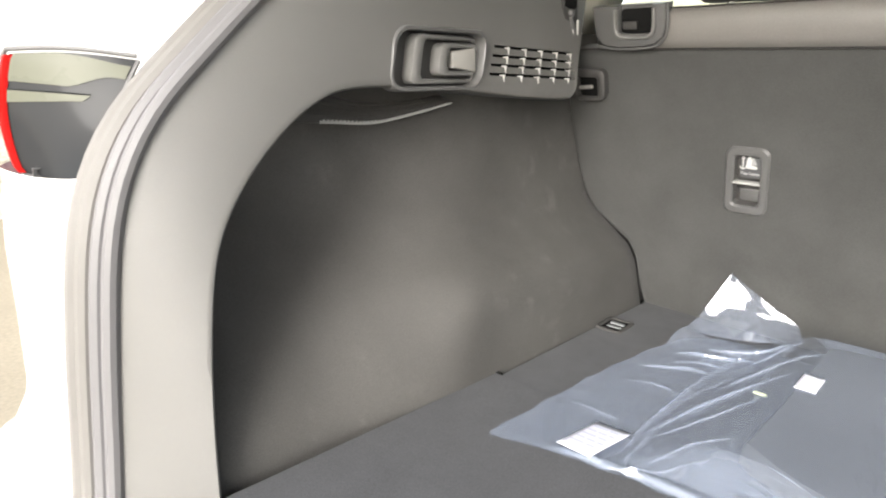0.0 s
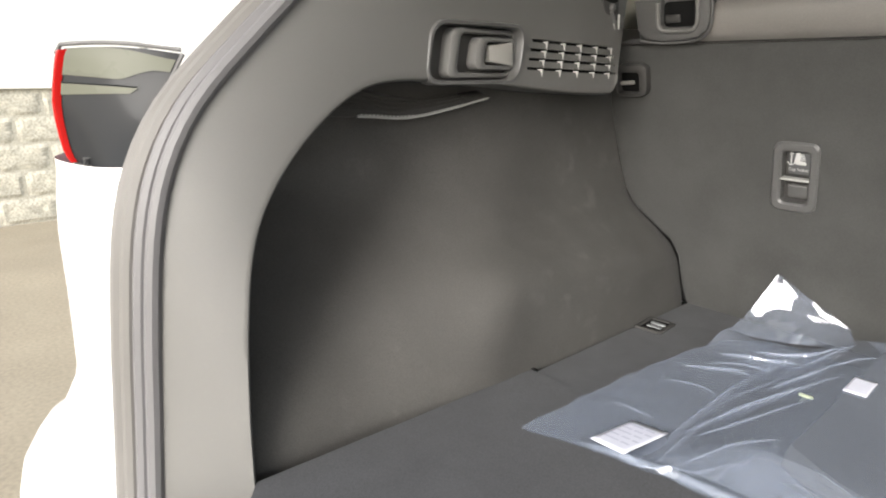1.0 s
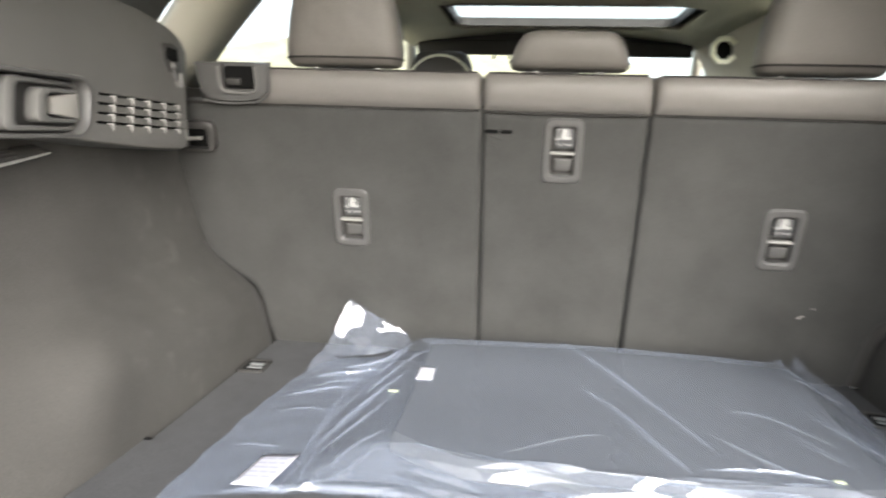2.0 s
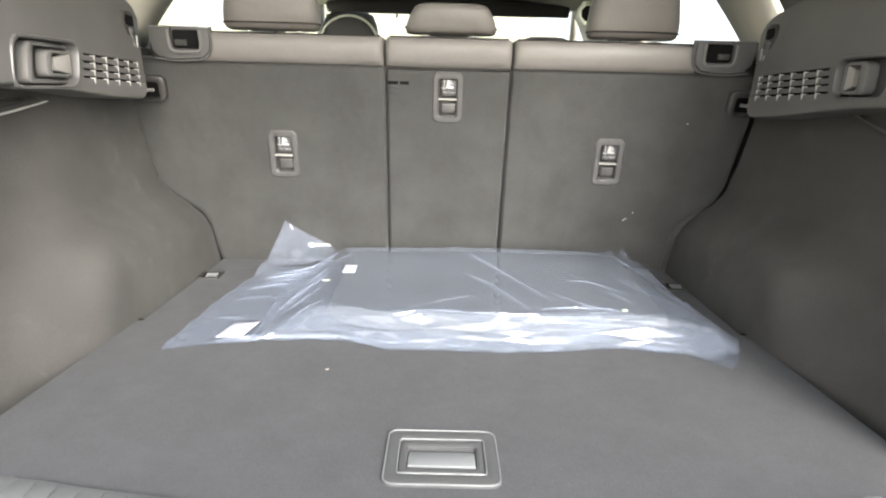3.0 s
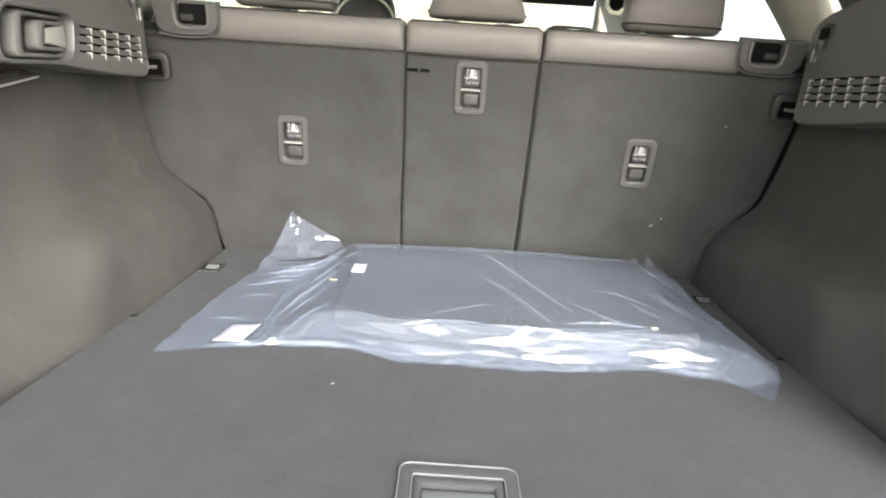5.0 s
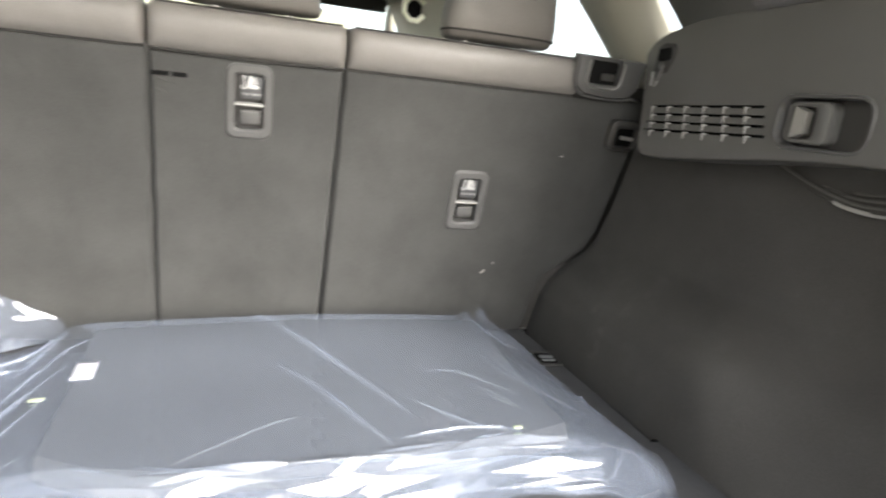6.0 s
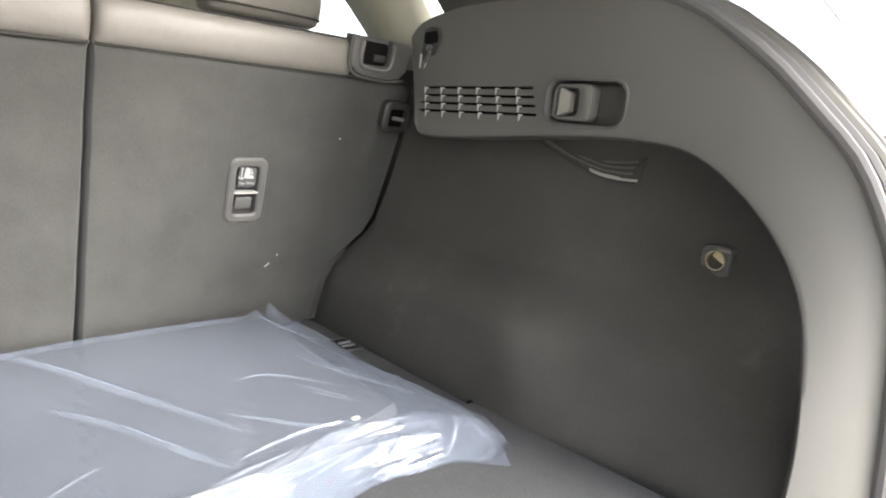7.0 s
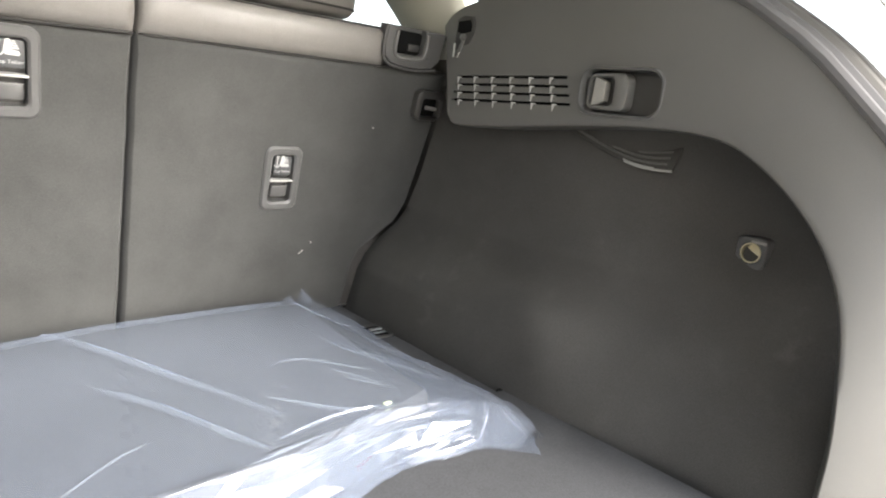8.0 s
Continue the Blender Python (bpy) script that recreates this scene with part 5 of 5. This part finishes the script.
def table(rows, x):
    return np.interp(x, [r[0] for r in rows], [r[1] for r in rows])


def fold(a):
    """Sharp folds, once for each whole number, from -1 to 1."""
    return np.abs(a - np.floor(a) - 0.5) * 4 - 1


def film_height(x, y):
    """Height of the film over the floor, over the mat or loose, and how far it is worn dull by creases."""
    s, right = y - table(FRONT, x), table(RIGHT, y) - x
    on_mat = ramp(-0.345, -0.215, x) * ramp(-0.005, 0.055, right) * ramp(-0.004, 0.072, s)
    tail = ramp(0.60, 0.95, y) * ramp(0.40, 0.44, x)
    z = 0.004 + 0.038 * np.maximum(on_mat, tail * 0.85) + 0.012 * ramp(0.72, 0.96, y) * ramp(-0.30, -0.24, x)
    wob = 0.0065 * fold(x / 0.171 + 0.3) + 0.0035 * fold(x / 0.073 + 2 * y)
    # a slack strip along the front edge of the empty end
    z = z + 0.007 * ramp(0.020, 0.006, s) * ramp(0.0, 0.006, s) * ramp(-0.42, -0.33, x) * ramp(-0.10, -0.16, x)
    # loose film at both ends, and small wrinkles all over
    loose = np.maximum(ramp(-0.24, -0.32, x), ramp(0.10, 0.03, right) * ramp(0.95, 0.80, y)) * ramp(0.0, 0.02, np.minimum(right, s))
    z = z + loose * (0.0006 * fold((x + 0.45 * y + wob) / 0.071) + 0.0005 * fold((0.5 * x - y + wob) / 0.053))
    z = z + 0.00022 * fold((x * 0.8 + y * 0.6 + wob) / 0.031) * ramp(0.0, 0.02, s)
    z = z + 0.018 * ramp(0.855, 0.91, y) * ramp(-0.385, -0.425, x)
    # the free end lifts, and two tips stand at the back corner
    z = z + 0.013 * ramp(0.055, 0.0, right) * ramp(0.60, 0.50, y) + 0.010 * ramp(0.030, 0.0, right) * ramp(0.46, 0.435, y)
    for px, py, high in ((0.409, 0.976, 0.016), (0.440, 0.986, 0.016)):
        z = z + high * np.clip(1 - np.hypot((x - px) * 1.0, (y - py) * 0.5) / 0.016, 0, 1)
    wear = np.zeros(x.shape)
    for way, wide, high in CREASES:
        pts = [Vector((*p, 0)) for p in way]
        fine = [curve_at(pts, k) for k in steps(0, 1, 14)]
        best, at = np.full(x.shape, 9.0), np.zeros(x.shape)
        for i, (a, c) in enumerate(zip(fine, fine[1:])):
            d = c - a
            k = np.clip(((x - a.x) * d.x + (y - a.y) * d.y) / d.length_squared, 0, 1)
            dist = np.hypot(x - a.x - k * d.x, y - a.y - k * d.y)
            near = dist < best
            best, at = np.where(near, dist, best), np.where(near, (i + k) / 14, at)
        taper = np.sin(math.pi * np.clip(0.06 + 0.88 * at, 0, 1)) ** 0.7
        ridge = taper * np.clip(1 - best / (0.68 * wide * (0.45 + 0.55 * taper)), 0, 1)
        z, wear = z + 0.95 * high * ridge ** 1.3, np.maximum(wear, ridge * min(1.0, high / 0.005))
    # behind the mat the film hangs down to the floor
    back = table(BACK, x) - y
    z = z - 0.040 * ramp(0.008, 0.0, back) * ramp(0.40, 0.35, x) * ramp(-0.25, -0.20, x)
    return np.maximum(z, 0.002), wear


def bag_film(high=True, nx=780, ny=450):
    """The sheet between the outlines of the bag, and its gathered front as a sheet of its own."""
    p, q = np.meshgrid(np.linspace(0, 1, nx + 1), np.linspace(0, 1, ny + 1), indexing="ij")
    x, y = -0.46 + 0.94 * p, 0.46 + 0.50 * q
    for _ in range(12):
        x = table(LEFT, y) + (table(RIGHT, y) - table(LEFT, y)) * p
        y = table(FRONT, x) + (table(BACK, x) - table(FRONT, x)) * q
    ragged = 0.0015 * np.sin(x * 90 + y * 70)
    x, y = x + ragged * (np.minimum(p, 1 - p) < 1e-6), y + ragged * (np.minimum(q, 1 - q) < 1e-6)
    z, wear = film_height(x, y) if high else (0.0012 + 0.0006 * np.sin(x * 60) ** 2, 0 * x)
    z = z + FLOOR
    b = bmesh.new()
    dull = b.verts.layers.float.new("wear")
    made = [[b.verts.new((x[i, j], y[i, j], z[i, j])) for j in range(ny + 1)] for i in range(nx + 1)]
    for row, worn in zip(made, wear):
        for v, k in zip(row, worn):
            v[dull] = k
    i0, i1, j1 = round(nx * 0.265), round(nx * 0.905), round(ny * 0.172)
    for i, (r, c) in enumerate(zip(made, made[1:])):
        for j in range(ny):
            if not (high and i0 <= i < i1 and j < j1):
                b.faces.new((r[j], c[j], c[j + 1], r[j + 1]))
    front = gathered_front(made, i0, i1, j1) if high else None
    bmesh.ops.delete(b, geom=[v for v in b.verts if not v.link_faces], context="VERTS")
    return b, front


def gathered_front(made, i0, i1, j1):
    """The gathered front of the film: long thin facets between rows of folds, inside a stretch of the sheet."""
    rng = random.Random(21)
    b = bmesh.new()
    squash, cell = 0.16, j1 / 36
    border = [(i0, j) for j in range(j1 + 1)] + [(i, j1) for i in range(i0 + 1, i1)] + [(i1, j) for j in range(j1, -1, -1)] + [(i, 0) for i in range(i1 - 1, i0, -1)]
    flat, lift = [Vector((i * squash, j)) for i, j in border], [0.0] * len(border)
    edges = [(k, (k + 1) % len(border)) for k in range(len(border))]
    row, up = 2.2 * cell, False
    while row < j1 - 1.5 * cell:
        i = i0 + rng.uniform(3, 12) * cell
        start = len(flat)
        while i < i1 - 3:
            k = (i - i0) / (i1 - i0)
            j = row + cell * (rng.uniform(-0.8, 0.8) + 1.5 * math.sin(k * 13 + 0.5 * row) + 0.7 * math.sin(k * 41 + row))
            if 1 < j < j1 - 1:
                strength = ease(0.0, 0.14, k) * (0.85 + 0.15 * ease(0.85, 0.60, k)) * ease(1.0, 0.95, k) * ease(j1, j1 * 0.8, j)
                flat.append(Vector((i * squash, j)))
                high = rng.uniform(0.0010, 0.0050) if up else rng.uniform(-0.0046, 0.0005)
                # two long rolls of film lie over the small folds
                for mid, a, c in ((0.50 + 0.26 * math.sin(4.6 * k), 0.75, 0.50), (0.62 - 0.22 * k, 0.42, 0.60)):
                    high += 0.0055 * math.exp(-((j / j1 - mid) / 0.11) ** 2) * ease(a, c, k)
                lift.append(strength * high)
            i += cell * rng.choice((5, 8, 12, 18, 27, 38))
        edges += [(k, k + 1) for k in range(start, len(flat) - 1) if rng.random() < 0.65]
        up = not up
        row += cell * (rng.uniform(1.3, 2.6) if up else rng.uniform(2.6, 5.0))    # steep fronts, long backs
    vs, _, fs, src, _, _ = geometry.delaunay_2d_cdt(flat, edges, [], 1, 1e-5)
    spots = []
    for v, old in zip(vs, src):
        i, j = v.x / squash, v.y
        if old and old[0] < len(border):
            spots.append(b.verts.new(made[border[old[0]][0]][border[old[0]][1]].co))
            continue
        a, c = min(int(i), i1 - 1), min(int(j), j1 - 1)
        f, g = i - a, j - c
        p = made[a][c].co.lerp(made[a + 1][c].co, f).lerp(made[a][c + 1].co.lerp(made[a + 1][c + 1].co, f), g)
        up = lift[old[0]] if old else 0.0
        spots.append(b.verts.new((p.x, p.y, max(p.z + up, FLOOR + 0.002))))
    for f in fs:
        b.faces.new([spots[k] for k in f])
    return b


def corner_flap():
    """The back corner of the bag, pulled up to a point against the seat."""
    base = [Vector((-0.424, 0.912, FLOOR + 0.021)), Vector((-0.385, 0.948, FLOOR + 0.007)), Vector((-0.345, 0.962, FLOOR + 0.008)), Vector((-0.310, 0.967, FLOOR + 0.015)), Vector((-0.258, 0.964, FLOOR + 0.030))]
    apex = Vector((-0.394, 1.006, FLOOR + 0.106))
    left = [base[0], Vector((-0.412, 0.955, FLOOR + 0.056)), apex]
    right = [base[-1], Vector((-0.300, 0.979, FLOOR + 0.052)), Vector((-0.350, 0.995, FLOOR + 0.079)), apex]
    out = Vector((0.295, -0.86, 0.41)).normalized()
    def at(u, v, d):
        # steep over the floor, spreading to the floor along its foot
        p = curve_at(left, v).lerp(curve_at(right, v), u)
        p = p.lerp(curve_at(base, u), max(0.0, 1 - v * 4.5))
        steep = apex.y + (out.x * (p.x - apex.x) + out.z * (p.z - apex.z)) / -out.y
        p.y += (min(steep, seat_y(p.z) - 0.003) - p.y) * ease(0.02, 0.24, v)
        return p + out * d
    rng = random.Random(8)
    pts, deep = [], []
    for v, n in ((0, 12), (0.10, 12), (0.20, 13), (0.40, 11), (0.58, 9), (0.72, 7), (0.86, 5), (1.0, 1)):
        for i in range(n + 1):
            edge = i in (0, n) or v in (0, 1.0)
            pts.append(Vector((i / n + (0 if edge else rng.uniform(-0.03, 0.03)), v + (0 if edge else rng.uniform(-0.06, 0.06)))))
            deep.append(0.0 if edge else rng.choice((-0.0013, -0.0005, 0.0, 0.0005, 0.0013)) * rng.uniform(0.4, 1.1) * (1 - 0.6 * v))
    vs, _, fs, src, _, _ = geometry.delaunay_2d_cdt(pts, [], [], 0, 1e-5)
    b = bmesh.new()
    made = [b.verts.new(at(v.x, v.y, deep[o[0]])) for v, o in zip(vs, src)]
    for f in fs:
        b.faces.new([made[i] for i in f])
    return b


def film_z(x, y, tree):
    hit = tree.ray_cast(Vector((x, y, FLOOR + 0.2)), Vector((0, 0, -1)))
    return hit[0].z if hit[0] else FLOOR + 0.01


def plastic_bag():
    t = thing("plastic_bag", (0, 0.70, FLOOR), "clear creased plastic bag with paper labels on the cargo carpet", "plastic bag")
    top, front = bag_film()
    tree = BVHTree.FromBMesh(top)
    part("film", top, FILM, t, angle=60)
    part("gathered_front", front, FILM, t, "crumpled glossy front of the bag", angle=6)
    part("corner_flap", corner_flap(), FILM, t, angle=16)
    part("under_film", bag_film(False, 60, 30)[0], FILM, t)

    def label(name, corners, words):
        c = [Vector(p) for p in corners]
        ends = [max(film_z(p.x + dx, p.y + dy, tree) for dx in (-0.008, 0, 0.008) for dy in (-0.008, 0, 0.008)) for p in c]
        mid = max(film_z(*(c[0].lerp(c[1], a).lerp(c[3].lerp(c[2], a), q)), tree) for a in steps(0.1, 0.9, 5) for q in steps(0.1, 0.9, 5))
        lift = max(0.0, mid - sum(ends) / 4)
        def at(a, q, up):
            p = c[0].lerp(c[1], a).lerp(c[3].lerp(c[2], a), q)
            z = (ends[0] * (1 - a) + ends[1] * a) * (1 - q) + (ends[3] * (1 - a) + ends[2] * a) * q
            return Vector((p.x, p.y, z + lift * 0.3 + 0.0012 + up))
        lb = part(name, sheet(lambda a, q: at(a, q, 0.0), steps(0, 1, 8), steps(0, 1, 8)), LABEL, t, "white paper label", solid=0.0008)
        if words:
            for k in range(5):
                for a0, a1 in ((0.10, 0.36), (0.42, 0.66), (0.72, 0.90)) if k % 2 else ((0.10, 0.52), (0.58, 0.82)):
                    y = 0.80 - k * 0.145
                    b = bmesh.new()
                    b.faces.new([b.verts.new(at(a, q, 0.0012)) for a, q in ((a0, y), (a1, y), (a1, y + 0.045), (a0, y + 0.045))])
                    part("print_bar", b, PRINT, lb)
    label("label", [(-0.388, 0.488), (-0.343, 0.490), (-0.334, 0.572), (-0.382, 0.570)], True)
    label("small_label", [(-0.216, 0.775), (-0.190, 0.777), (-0.190, 0.822), (-0.216, 0.822)], False)
    for x, y, w in ((-0.243, 0.735, 0.017), (0.335, 0.582, 0.012)):
        z = film_z(x, y, tree)
        part("sticker_dot", slab(rounded(w, 0.007, 0.003, 3, x, y), z + 0.0024, None, 0.0004, None, z + 0.0012), DOT, t, "small pale green sticker")


DOT = material("green_dot", (0.56, 0.63, 0.45), 0.6)
packed_mat()
plastic_bag()

# small flecks on the carpet
for fx, fz, long, turn in ((0.444, 0.881, 0.011, -48), (0.462, 0.899, 0.004, 20), (0.553, 1.118, 0.004, 70)):
    solo("carpet_fleck", box((0, 0, 0.0012), (0.0026, long, 0.0018), on_seat(fx, fz) @ Matrix.Rotation(radians(turn), 4, "Z"), 0.0006), PADDLE, "tiny pale fleck stuck to the seat carpet", "fleck", "flecks on the seat carpet")
solo("floor_fleck", box((0, 0, 0), (0.005, 0.0025, 0.0016), Matrix.Translation((-0.180, 0.395, FLOOR + 0.0008)) @ Matrix.Rotation(0.6, 4, "Z"), 0.0005), PADDLE, "tiny pale crumb lying on the floor carpet", "fleck")
